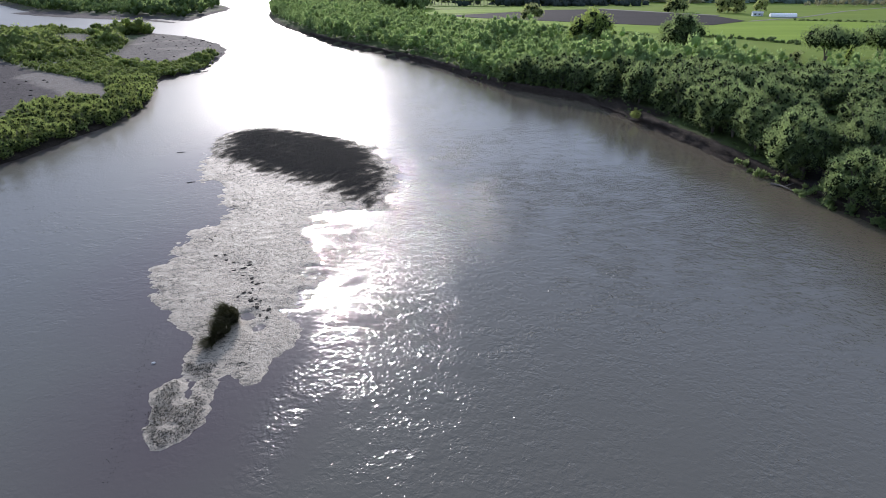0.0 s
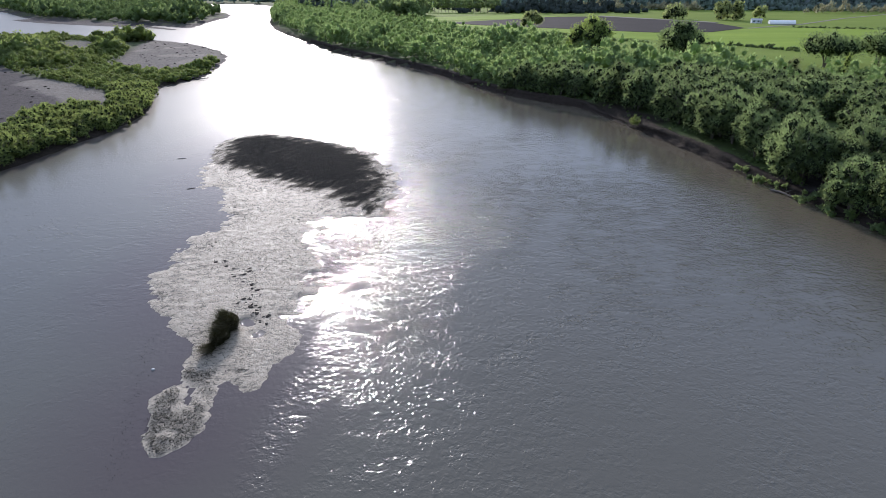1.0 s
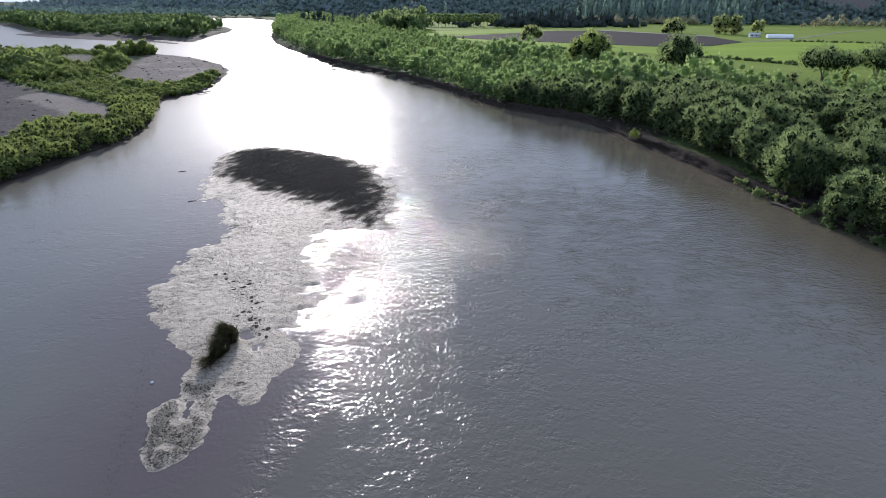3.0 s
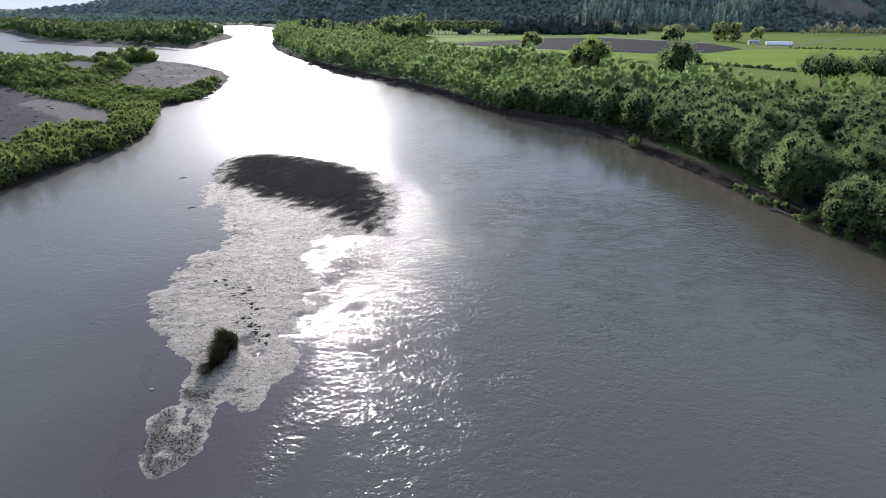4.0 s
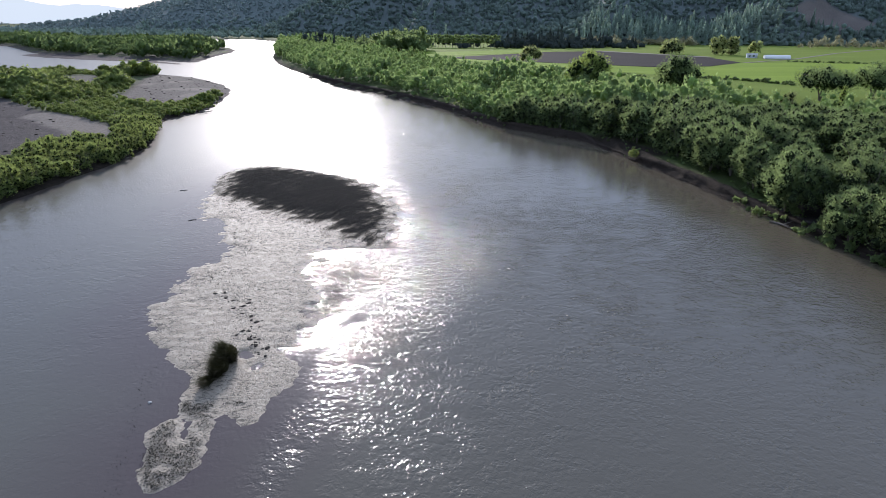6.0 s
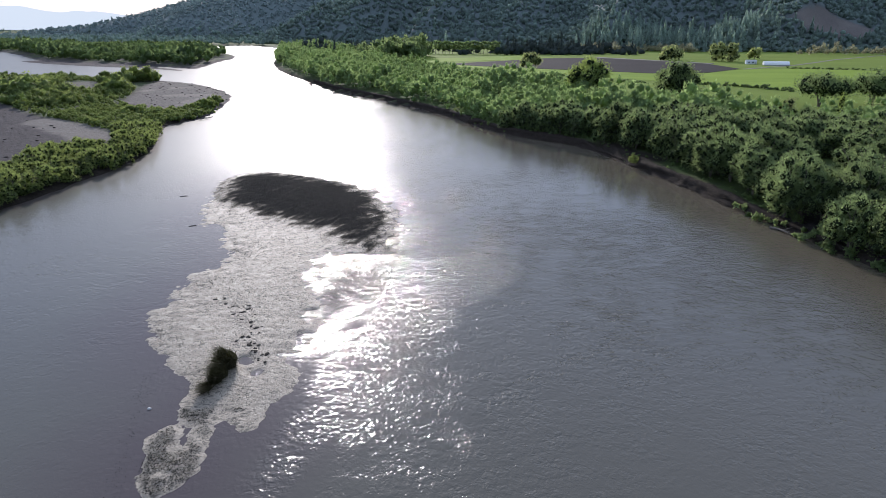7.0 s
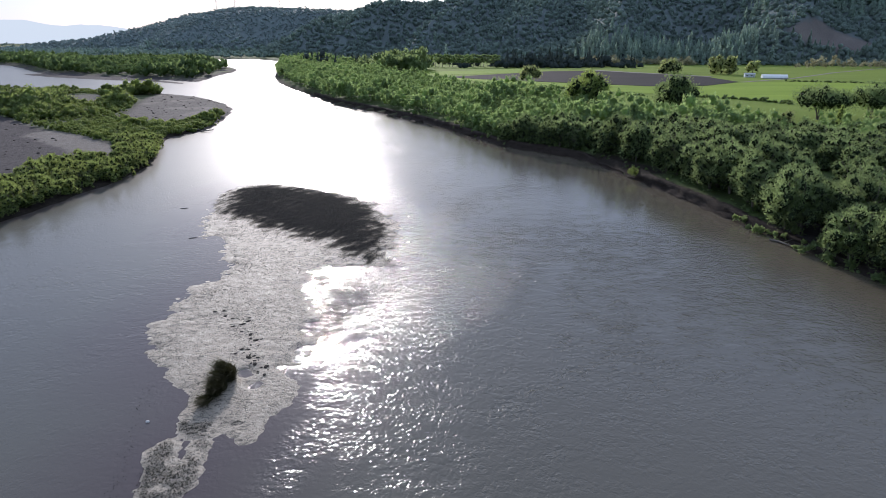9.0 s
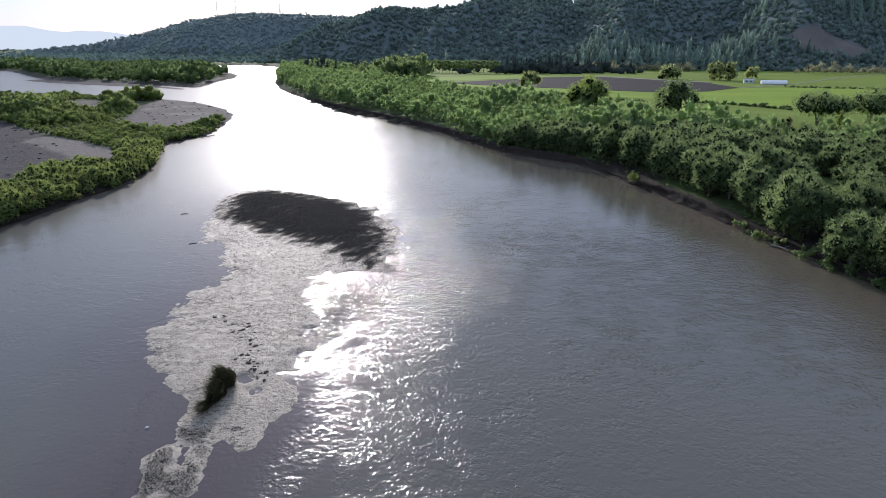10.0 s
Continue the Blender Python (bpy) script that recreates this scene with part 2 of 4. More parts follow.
BAR_BODY = chaikin([(-18.2, 36), (-18.4, 37.7), (-18.4, 38.8), (-19.3, 40.8), (-20.3, 41.8), (-21.4, 42.9), (-22.7, 44.3), (-23.8, 46.2), (-25.1, 48.2), (-26.2, 50.4), (-26.5, 52.5), (-26.1, 54.3), (-26.4, 57.1), (-26.5, 59.7), (-26.1, 61.9), (-24.4, 63.6), (-24.5, 66.4), (-26.4, 71.2), (-27.2, 75.6), (-28.6, 79.2), (-27.1, 83.1), (-20.5, 81.8), (-9.7, 69.4), (-12.2, 68.3), (-15, 68.6), (-13.8, 60.5), (-12.4, 58.9), (-12.9, 56.8), (-11.9, 55.1), (-12.7, 52.8), (-11.3, 48.2), (-12.5, 47.7), (-12, 46.2), (-13, 44.3), (-10.8, 41.2), (-10.8, 40.2), (-12.2, 38), (-12.8, 37.6), (-12.4, 34.9), (-12.8, 34.5), (-13.5, 34.7), (-15.1, 37), (-15.8, 38), (-15.6, 36.9), (-15.2, 35), (-16.4, 34.9), (-17.1, 35.2)], 1)
BAR_TIP = chaikin([(-15.2, 35), (-14.9, 33.2), (-14.9, 31.8), (-14.7, 30.4), (-15.1, 29.3), (-15.7, 28.4), (-16.5, 27.8), (-17.3, 28.7), (-18, 29.9), (-18.5, 31.5), (-18.8, 32.9), (-18.7, 34.3), (-18.4, 35), (-17.8, 34.9), (-17.3, 34.2), (-16.9, 32.8), (-16.5, 32.6), (-16.3, 33.3), (-16.2, 34.2), (-16.5, 35)], 1)
BAR_HEAD = chaikin([(-32.6, 79.9), (-34.7, 87.4), (-36.4, 97.9), (-37.5, 105.7), (-35.8, 109.6), (-31.4, 112.3), (-26.6, 109.2), (-22.2, 107), (-17.7, 104.1), (-13.4, 100.1), (-9.8, 93.7), (-7.7, 85), (-6.6, 76.8), (-6.2, 70.6), (-7, 68.8), (-9.6, 68.5), (-12.2, 68.6), (-15.2, 70.2), (-20.8, 76.8), (-26.5, 78.7), (-28.5, 78.7)], 1)
MOUND = chaikin([(-36.1, 97.2), (-37.3, 104.9), (-35.4, 108.3), (-31.1, 111), (-26.3, 107.8), (-21.8, 105.3), (-17.5, 102.4), (-13.2, 98.6), (-9.9, 92.4), (-8.3, 85.9), (-8.3, 79.2), (-7.7, 71.3), (-8.4, 69), (-10.6, 71), (-13.1, 74.3), (-15.8, 77), (-19.4, 80.2), (-22.2, 82.6), (-26.5, 83.9), (-30.1, 88), (-32.8, 90.4)], 1)
MUDFLAT = chaikin([(-77, 105), (-78.5, 112), (-80, 119), (-79, 127), (-72.5, 127), (-70.5, 133), (-74, 141), (-82, 153), (-93, 162), (-105, 172), (-116, 178), (-134, 197), (-150, 213), (-260, 230), (-260, 90), (-100, 90)], 1)
SPIT = chaikin([(-89, 188), (-104, 205), (-114, 231), (-133, 291), (-130, 306), (-108, 290), (-85, 262), (-70, 240), (-70, 222), (-80, 214), (-82, 200)], 1)
HILL_EAST = chaikin([(-292, 1010), (-255, 930), (-150, 860), (0, 740), (200, 640), (380, 600), (700, 550), (1300, 470), (3000, 300), (3000, 2600), (-100, 2600), (-285, 1200)], 2)
HILL_WEST = chaikin([(-1250, 1560), (-1000, 1420), (-700, 1300), (-500, 1190), (-300, 1120), (100, 1160), (300, 2000), (-1200, 2100)], 2)
EAST_CREST = [(-292, 16), (-270, 32), (-228, 44), (-175, 58), (-124, 68), (-72, 74), (-22, 75), (30, 82), (96, 90), (180, 82), (225, 82), (285, 97), (400, 112), (600, 126), (1000, 132), (3000, 132)]
WEST_CREST = [(-1250, 2), (-1010, 5), (-930, 8), (-840, 14), (-775, 26), (-708, 41), (-668, 50), (-615, 66), (-576, 77), (-487, 86), (-436, 89), (-360, 85), (-260, 82), (-184, 75), (0, 66), (300, 60)]


def hill_height(x, y):
    a, b = inside_by(x, y, HILL_EAST), inside_by(x, y, HILL_WEST)
    along = 0.93 * x - 0.37 * y + 70 * fbm(x, y, 240, 2)
    spur = 1 - 2.6 * np.abs(fbm(along, 0.22 * (0.37 * x + 0.93 * y), 170, 2, 0.35))            # spurs and gullies that run down the slope
    up = np.clip(a / np.interp(x, [-292, -200, 0, 300, 1000], [60, 130, 230, 300, 320]), 0, 1.0)
    cross_e = np.interp(x - 0.12 * (y - 1000), *np.transpose(EAST_CREST))
    rise = cross_e * up ** 0.85 + 58 * (spur - 0.6) * np.clip(4 * up * (1 - up), 0, 1) * smooth(0, 0.25, up) * smooth(-292, -200, x)
    west_spur = 1 - 2.6 * np.abs(fbm(x + 0.3 * y, y * 0.25, 140, 2, 0.35))
    wup = np.clip(b / 260, 0, 1)
    far = np.interp(x * 1480 / np.maximum(y, 900), *np.transpose(WEST_CREST)) * wup ** 0.8 + 40 * (west_spur - 0.6) * np.clip(4 * wup * (1 - wup), 0, 1)
    return np.maximum(np.maximum(rise, far), 0)


def quarry(x, y):
    """Under 1 on the bare cut in the hillside."""
    return np.hypot((x - 384) / 44, (y - 648) / 26) + 0.7 * fbm(x, y, 30, 3)


def ground_height(x, y):
    x, y = np.asarray(x, float), np.asarray(y, float)
    crinkle = 1.6 * fbm(x, y, 9, 4) + 0.5 * fbm(x, y, 2.2, 2)
    r = inside_by(x, y, RIGHT_LAND) + crinkle * 0.6
    l = inside_by(x, y, LEFT_LAND) + crinkle
    f = inside_by(x, y, FAR_ISLAND) + crinkle * 2
    s = inside_by(x, y, SHOAL) + crinkle * 2
    hr = np.where(r > 0, (0.7 + 0.9 * smooth(76, 92, y)) * smooth(0.7, 1.9, r) + 0.5 * smooth(2, 25, r), 0.12 * r)
    hl = np.where(l > 0, 0.55 * smooth(0, 1.6, l) + 0.5 * smooth(4, 20, l), 0.15 * l)
    hf = np.where(f > 0, 1.2 * smooth(0, 4, f), 0.15 * f)
    hs = np.where(s > 0, 0.25 * smooth(0, 5, s), 0.1 * s)
    h = np.maximum.reduce([hr, hl, hf, hs, np.full(x.shape, -2.2)])
    h = h + np.where(h > 0.3, 0.18 * fbm(x, y, 6, 3), 0)
    return h + hill_height(x, y)


POOLS = [(-15.6, 43.5, 0.75, 0.8, 0.3), (-14.3, 41.9, 0.55, 0.8, 0.3), (-23.4, 53.4, 1.0, 0.5, 0.16), (-14.2, 61.0, 0.5, 1.0, 0.2), (-13.1, 44.5, 0.35, 0.4, 0.12), (-12.6, 51.8, 0.8, 0.5, 0.2)]


def bar_in(x, y):
    """Distance inside the mud bar's outline, below 0 in the water."""
    return np.maximum.reduce([inside_by(x, y, BAR_BODY), inside_by(x, y, BAR_TIP), inside_by(x, y, BAR_HEAD)])


def bar_height(x, y):
    edge = bar_in(x, y) + (0.35 + 0.9 * smooth(40, 56, y)) * (1 + 0.9 * smooth(-18, -13, x) * smooth(40, 46, y)) * (1.1 * fbm(x, y * 1.2, 2.2, 5, 0.7) + 1.0 * fbm(x * 0.6, y, 0.8, 4, 0.7)) + 0.1
    top = inside_by(x, y, MOUND) + 1.2 * fbm(x, y, 4, 3)
    flat = np.where(edge > 0, 0.13 * smooth(-0.2, 3.0, edge) + 0.05 * smooth(0, 0.4, edge), 0.05 * edge)
    flat = flat + (0.05 * fbm(x, y, 2.4, 3, 0.6) + 0.06 * fbm(x * 0.7 + 0.25 * y, y * 1.3 - 0.3 * x, 0.7, 3, 0.6)) * smooth(-0.5, 1.0, edge)
    wx, wy = x + 0.7 * fbm(x, y, 1.3, 3), y + 0.9 * fbm(x + 40, y, 1.6, 3)
    for px, py, rx, ry, d in POOLS:
        flat = flat - d * np.exp(-((wx - px) / rx) ** 2 - ((wy - py) / ry) ** 2)
    u, v = 0.5 * x + 0.87 * y, 0.87 * x - 0.5 * y
    lines = fbm(u * 0.18, v, 0.55, 3, 0.6) + 0.5 * fbm(x, y, 2.5, 3)
    hump = 0.5 * smooth(-2.0, 7, top) + 0.12 * lines * smooth(-2.5, 2, top)
    streaks = smooth(0.1, 0.35, fbm(u * 0.16, v, 0.4, 3)) * smooth(0.0, 0.3, fbm(x, y, 5, 2) + 0.05)
    return flat + hump, (1 - 0.2 * streaks) * smooth(-0.8, 1.5, 0.45 * top + 1.1 * lines + 1.2 * fbm(x, y, 1.1, 3))


def off_line(x, y, pts):
    """Distance to an open line through pts."""
    best = np.full(np.shape(x), 1e9)
    for (ax, ay), (bx, by) in zip(pts, pts[1:]):
        ex, ey = bx - ax, by - ay
        t = np.clip(((x - ax) * ex + (y - ay) * ey) / (ex * ex + ey * ey), 0, 1)
        best = np.minimum(best, np.hypot(x - ax - t * ex, y - ay - t * ey))
    return best


# ------------------------------------------------------------------ ground and water
gx = np.concatenate([-steps([160, (700, 1.5, 1.025), (4900, 16, 1.15)])[::-1][:-1], steps([-160, (-95, 1.5, 1), (-55, 1.0, 1), (-8, 5.0, 1), (56, 0.9, 1), (620, 1.0, 1.022), (4900, 14, 1.15)])])
gy = np.concatenate([-steps([50, (4900, 3, 1.25)])[::-1][:-1], steps([-50, (56, 3.5, 1), (210, 1.0, 1), (1080, 1.0, 1.016), (4900, 15, 1.08)])])
GX, GY = np.meshgrid(gx, gy)
GZ = ground_height(GX, GY)
land = inside_by(GX, GY, LEFT_LAND)
flat_mud, pale_spit = inside_by(GX, GY, MUDFLAT), inside_by(GX, GY, SPIT)
GRASS = smooth(0.9, 1.5, GZ + 0.5 * fbm(GX, GY, 5, 3)) * (1 - smooth(-2, 1, flat_mud)) * (1 - smooth(-2, 1, pale_spit))
GRASS = np.maximum(GRASS, 0.75 * smooth(0.5, 0.9, GZ) * smooth(5, 12, land) * (1 - smooth(-3, 1, flat_mud)) * (1 - smooth(-3, 1, pale_spit)))
SAND = 0.55 * smooth(-2, 2, pale_spit) + 1.3 * smooth(6.5, 4.0, off_line(GX, GY, [(-107, 169), (-92, 155), (-81, 144)]) + 2 * fbm(GX, GY, 6, 3)) + 0.6 * smooth(1.2, 0.8, np.hypot((GX + 158) / 22, (GY - 268) / 30)) + 0.6 * smooth(0.1, 0.35, fbm(GX, GY, 14, 4)) * smooth(3, 8, land) * smooth(2, -2, flat_mud)
GRASS = GRASS * (1 - 0.75 * smooth(1.2, 0.8, np.hypot((GX + 158) / 22, (GY - 268) / 30)))
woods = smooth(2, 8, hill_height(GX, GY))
strand = inside_by(GX, GY, RIGHT_LAND) + 1.5 * fbm(GX, GY, 5, 3)          # wet foot of the east bank, tree shade painted in, wider at the small cove
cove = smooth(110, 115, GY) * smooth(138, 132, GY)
WET_SHADED = smooth(2.5 + 4.5 * cove, 1.2 + 3.5 * cove, strand) * smooth(-7, -5, strand)
WET_SHADED = np.maximum(WET_SHADED, smooth(3.2, 1.8, land + 1.2 * fbm(GX, GY, 4, 3)) * smooth(-7, -5, land) * smooth(190, 175, GY))
GRASS = GRASS * (1 - WET_SHADED * np.maximum(cove, 0.6))
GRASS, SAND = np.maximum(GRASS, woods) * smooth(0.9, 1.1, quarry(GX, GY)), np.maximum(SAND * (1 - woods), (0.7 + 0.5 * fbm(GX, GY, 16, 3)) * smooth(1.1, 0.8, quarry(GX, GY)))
ground = new("ground", mesh_of("ground", np.stack([GX, GY, GZ], -1).reshape(-1, 3), grid_faces(len(gx), len(gy)), M_GROUND, True, grass=GRASS, sand=SAND, woods=woods, wet=WET_SHADED))
tagged(ground, "earth, grass and gravel banks of a wide river", "ground", kind="structure")

wx = np.concatenate([-steps([45, (4900, 1.0, 1.09)])[::-1][:-1], steps([-45, (15, 0.5, 1), (4900, 1.0, 1.09)])])
wy = np.concatenate([-steps([-12, (4900, 3, 1.25)])[::-1][:-1], steps([12, (115, 0.5, 1), (4900, 1.0, 1.04)])])
WX, WY = np.meshgrid(wx, wy)
bed = np.maximum(ground_height(WX, WY), bar_height(WX, WY)[0])
calm = smooth(0.03, 0.5, -bed)
streak = fbm(WX * 1.0 - 0.35 * WY, WY * 0.3 + 0.1 * WX, 5, 3)
CHANNEL, SLICK, POOL_LINE = [(-10.4, 43.8), (-11.2, 38.1), (-12.3, 33.5), (-12.8, 29.4), (-12.6, 25.9)], [(-7, 32.3), (-7.8, 29.4), (-8.4, 26.3)], [(-7.4, 50.4), (-10.5, 47.7)]
wob = 0.9 * fbm(WX, WY, 2.5, 3)
slack = np.maximum.reduce([np.exp(-((off_line(WX, WY, p) + wob) / w) ** 2) for p, w in ((CHANNEL, 2.0), (SLICK, 1.1), (POOL_LINE, 0.9))])      # smooth lanes in the ruffled water
lee = smooth(-19, -11, WX + 0.10 * (WY - 40))           # ruffled by the current east of the bar, smooth to the west
upstream = smooth(45, 200, WY + 0.3 * WX)
shore = smooth(1, 8, -inside_by(WX, WY, RIGHT_LAND))       # slack water under the east bank
east = smooth(2, 60, WX + 0.22 * WY + 14 * fbm(WX, WY * 0.4, 16, 3))                     # glassier reach off the east bank
riff = smooth(66, 40, WY)                               # short choppy wavelets where the water shoals
RIPPLE = (1 - 0.8 * east * smooth(60, 95, WY)) * (1 - 0.82 * slack) * (0.85 + 0.15 * calm) * (0.78 + 0.7 * streak) * (0.3 + 0.75 * lee) * (0.35 + 0.65 * shore) * (1 - 0.3 * smooth(62, 125, WY)) * (0.6 + 0.4 * smooth(36, 56, WY)) * (1 + 0.35 * np.exp(-((WX - 3) / 17) ** 2 - ((WY - 72) / 26) ** 2) + 1.5 * np.exp(-((WX + 10) / 6) ** 2 - ((WY - 60) / 9) ** 2))
CHOP = 0.09 + 0.01 * calm + 0.15 * upstream * (0.4 + 0.6 * shore) * (1 - 0.7 * east) + 0.02 * streak
water = new("water", mesh_of("water", np.stack([WX, WY, 0 * WX], -1).reshape(-1, 3), grid_faces(len(wx), len(wy)), M_WATER, True,
                             depth=np.clip(-bed, 0, 3), riff=riff, bank_brown=smooth(14, 2, -inside_by(WX, WY, RIGHT_LAND) + 5 * fbm(WX, WY, 14, 3)) * smooth(230, 150, WY), ripple=np.clip(RIPPLE, 0.08, 2.4), chop=np.clip(CHOP, 0.025, 0.4), ruffle=0.03 + 0.27 * smooth(72, 130, WY) * (0.1 + 0.9 * shore) * (1 - 0.85 * east) + 0.30 * smooth(24, 55, -WX) * smooth(30, 80, WY)))
tagged(water, "wide grey silty river with sun glitter and ripples", "river", kind="structure")

bx, by = np.arange(-46, 2, 0.25), np.arange(22, 117, 0.25)
BX, BY = np.meshgrid(bx, by)
BZ, DRY = bar_height(BX, BY)
rim = np.minimum.reduce([BX + 46, 1.8 - BX, BY - 22, 116.8 - BY])
BZ = BZ - 1.5 * (1 - smooth(0, 4, rim))
bar = new("sandbar", mesh_of("sandbar", np.stack([BX, BY, BZ], -1).reshape(-1, 3), grid_faces(len(bx), len(by)), M_MUD, True, dry=DRY))
tagged(bar, "wet grey mud bar with a dark gravel hump in the river", "sandbar", kind="structure")


# ------------------------------------------------------------------ plants
def leaves(rng, centres, normals, length, width, droop=0.25):
    """A pointed spray of leaves at each centre, growing outwards and up from the crown."""
    n = len(centres)
    a = 0.4 * normals + rng.normal(0, 0.6, (n, 3)) + np.array([0, 0, 0.25])
    a /= np.linalg.norm(a, axis=1, keepdims=True) + 1e-9
    b = np.cross(a, normals + rng.normal(0, 0.8, (n, 3)))
    b /= np.linalg.norm(b, axis=1, keepdims=True) + 1e-9
    s = rng.uniform(0.6, 1.35, (n, 1))
    l, w = a * length * s, b * width * s
    bend = np.cross(a, b) * width * droop
    v = np.stack([centres - l * 0.45 - w * 0.5, centres - l * 0.1 + w * 0.6 + bend, centres + l * 0.55], 1)
    return v.reshape(-1, 3), np.arange(3 * n).reshape(n, 3)


ICO = bmesh.new()
bmesh.ops.create_icosphere(ICO, subdivisions=1, radius=1.0)
ICO.verts.ensure_lookup_table()
ICO_V = np.array([v.co[:] for v in ICO.verts])
ICO_F = np.array([[v.index for v in f.verts] for f in ICO.faces])
ICO.free()
OCTA_V = np.array([(1, 0, 0), (-1, 0, 0), (0, 1, 0), (0, -1, 0), (0, 0, 1), (0, 0, -1)], float)
OCTA_F = np.array([(0, 2, 4), (2, 1, 4), (1, 3, 4), (3, 0, 4), (2, 0, 5), (1, 2, 5), (3, 1, 5), (0, 3, 5)])
ICO2 = bmesh.new()
bmesh.ops.create_icosphere(ICO2, subdivisions=2, radius=1.0)
ICO2_V = np.array([v.co[:] for v in ICO2.verts])
ICO2_F = np.array([[v.index for v in f.verts] for f in ICO2.faces])
ICO2.free()


def crown_arrays(rng, radius, base, height, lobes, count, length, width, pointed=0.0, lump=(0.26, 0.46), core=0.66, round_core=False):
    """Leaf sprays on the skins of many lobes, and solid inner masses that fill those lobes."""
    at, size = [], []
    for k in range(lobes):
        ang, rad = rng.uniform(0, 2 * math.pi), radius * math.sqrt(rng.uniform(0, 1)) * 0.78
        up = rng.uniform(0, 1) ** 0.8
        top = base + (height - base) * (1 - (0.55 - 0.2 * pointed) * (rad / radius) ** 2)
        r = radius * rng.uniform(*lump)
        z = base + r * 0.6 + (top - r - base - r * 0.6) * up
        at.append((rad * math.cos(ang) * (1 - pointed * up), rad * math.sin(ang) * (1 - pointed * up), z))
        size.append(r)
    at, size = np.array(at), np.array(size)
    pick = rng.choice(lobes, count, p=size ** 2 / (size ** 2).sum())
    d = rng.normal(0, 1, (count, 3))
    d[:, 2] += 0.35
    d /= np.linalg.norm(d, axis=1, keepdims=True)
    c = at[pick] + d * (size[pick] * rng.uniform(0.6, 1.22, count))[:, None] * np.array([1, 1, 0.95])
    lv, lf = leaves(rng, c, d + np.array([0, 0, 0.5]), length, width)
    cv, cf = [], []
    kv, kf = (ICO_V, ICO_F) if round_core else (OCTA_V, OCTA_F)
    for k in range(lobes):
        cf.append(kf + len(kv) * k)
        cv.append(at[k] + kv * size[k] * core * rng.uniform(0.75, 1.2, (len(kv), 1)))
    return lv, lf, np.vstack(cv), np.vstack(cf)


def tube(points, radii, sides=6):
    points = np.array(points, float)
    v, f = [], []
    for i, (p, r) in enumerate(zip(points, radii)):
        d = points[min(i + 1, len(points) - 1)] - points[max(i - 1, 0)]
        d = d / (np.linalg.norm(d) + 1e-9)
        a = np.cross(d, [0.31, 0.95, 0.05])
        a /= np.linalg.norm(a) + 1e-9
        b = np.cross(d, a)
        for k in range(sides):
            t = 2 * math.pi * k / sides
            v.append(p + r * (math.cos(t) * a + math.sin(t) * b))
    for i in range(len(points) - 1):
        for k in range(sides):
            f.append((i * sides + k, i * sides + (k + 1) % sides, (i + 1) * sides + (k + 1) % sides, (i + 1) * sides + k))
    return np.array(v), np.array(f)


def trunk_arrays(rng, height, radius, stems, spread, thick):
    vs, fs, n = [], [], 0
    for s in range(stems):
        ang = 2 * math.pi * (s + rng.uniform(0, 0.7)) / stems
        lean = spread * rng.uniform(0.4, 1.0) if stems > 1 else 0.1 * spread
        pts, x, y = [], 0.0, 0.0
        for k in range(6):
            t = k / 5
            pts.append((lean * radius * t ** 1.3 * math.cos(ang) + rng.normal(0, 0.08) * t * 2, lean * radius * t ** 1.3 * math.sin(ang) + rng.normal(0, 0.08) * t * 2, -0.3 + (height * 0.85 + 0.3) * t))
        v, f = tube(pts, [thick * (1 - 0.85 * k / 5) for k in range(6)], 5)
        vs.append(v), fs.append(f + n)
        n += len(v)
        for b in range(2):
            t0 = rng.uniform(0.3, 0.8)
            p0 = np.array(pts[int(t0 * 5)])
            a2 = ang + rng.uniform(-1.6, 1.6)
            out = radius * rng.uniform(0.45, 0.8)
            p2 = p0 + np.array([out * math.cos(a2), out * math.sin(a2), rng.uniform(0.15, 0.3) * height])
            v, f = tube([p0, (p0 + p2) / 2 + [0, 0, 0.06 * height], p2], [thick * 0.5, thick * 0.32, thick * 0.1], 4)
            vs.append(v), fs.append(f + n)
            n += len(v)
    return np.vstack(vs), np.vstack(fs)


def tree_thing(name, label, category, seed, height, radius, base, lobes, count, length, width, stems, thick, leaf, pointed=0.0, spread=0.6, group="", lump=(0.26, 0.46)):
    rng = np.random.RandomState(seed)
    root = tagged(new(name), label, category, group)
    tv, tf = trunk_arrays(rng, height, radius, stems, spread, thick)
    part("trunk", mesh_of("trunk", tv, tf, M_BARK, True), None, root)
    lv, lf, cv, cf = crown_arrays(rng, radius, base, height, lobes, count, length, width, pointed, lump)
    me = mesh_of("crown", np.vstack([lv, cv]), np.vstack([lf, cf + len(lv)]), leaf, True, M_INNER_SHADE, len(lf))
    part("crown", me, None, root)
    return root


def on_ground(x, y):
    """Height of the ground sheet under places in the plan."""
    i, j = np.clip(np.searchsorted(gx, x) - 1, 0, len(gx) - 2), np.clip(np.searchsorted(gy, y) - 1, 0, len(gy) - 2)
    u, v = (x - gx[i]) / (gx[i + 1] - gx[i]), (y - gy[j]) / (gy[j + 1] - gy[j])
    return (GZ[j, i] * (1 - u) + GZ[j, i + 1] * u) * (1 - v) + (GZ[j + 1, i] * (1 - u) + GZ[j + 1, i + 1] * u) * v


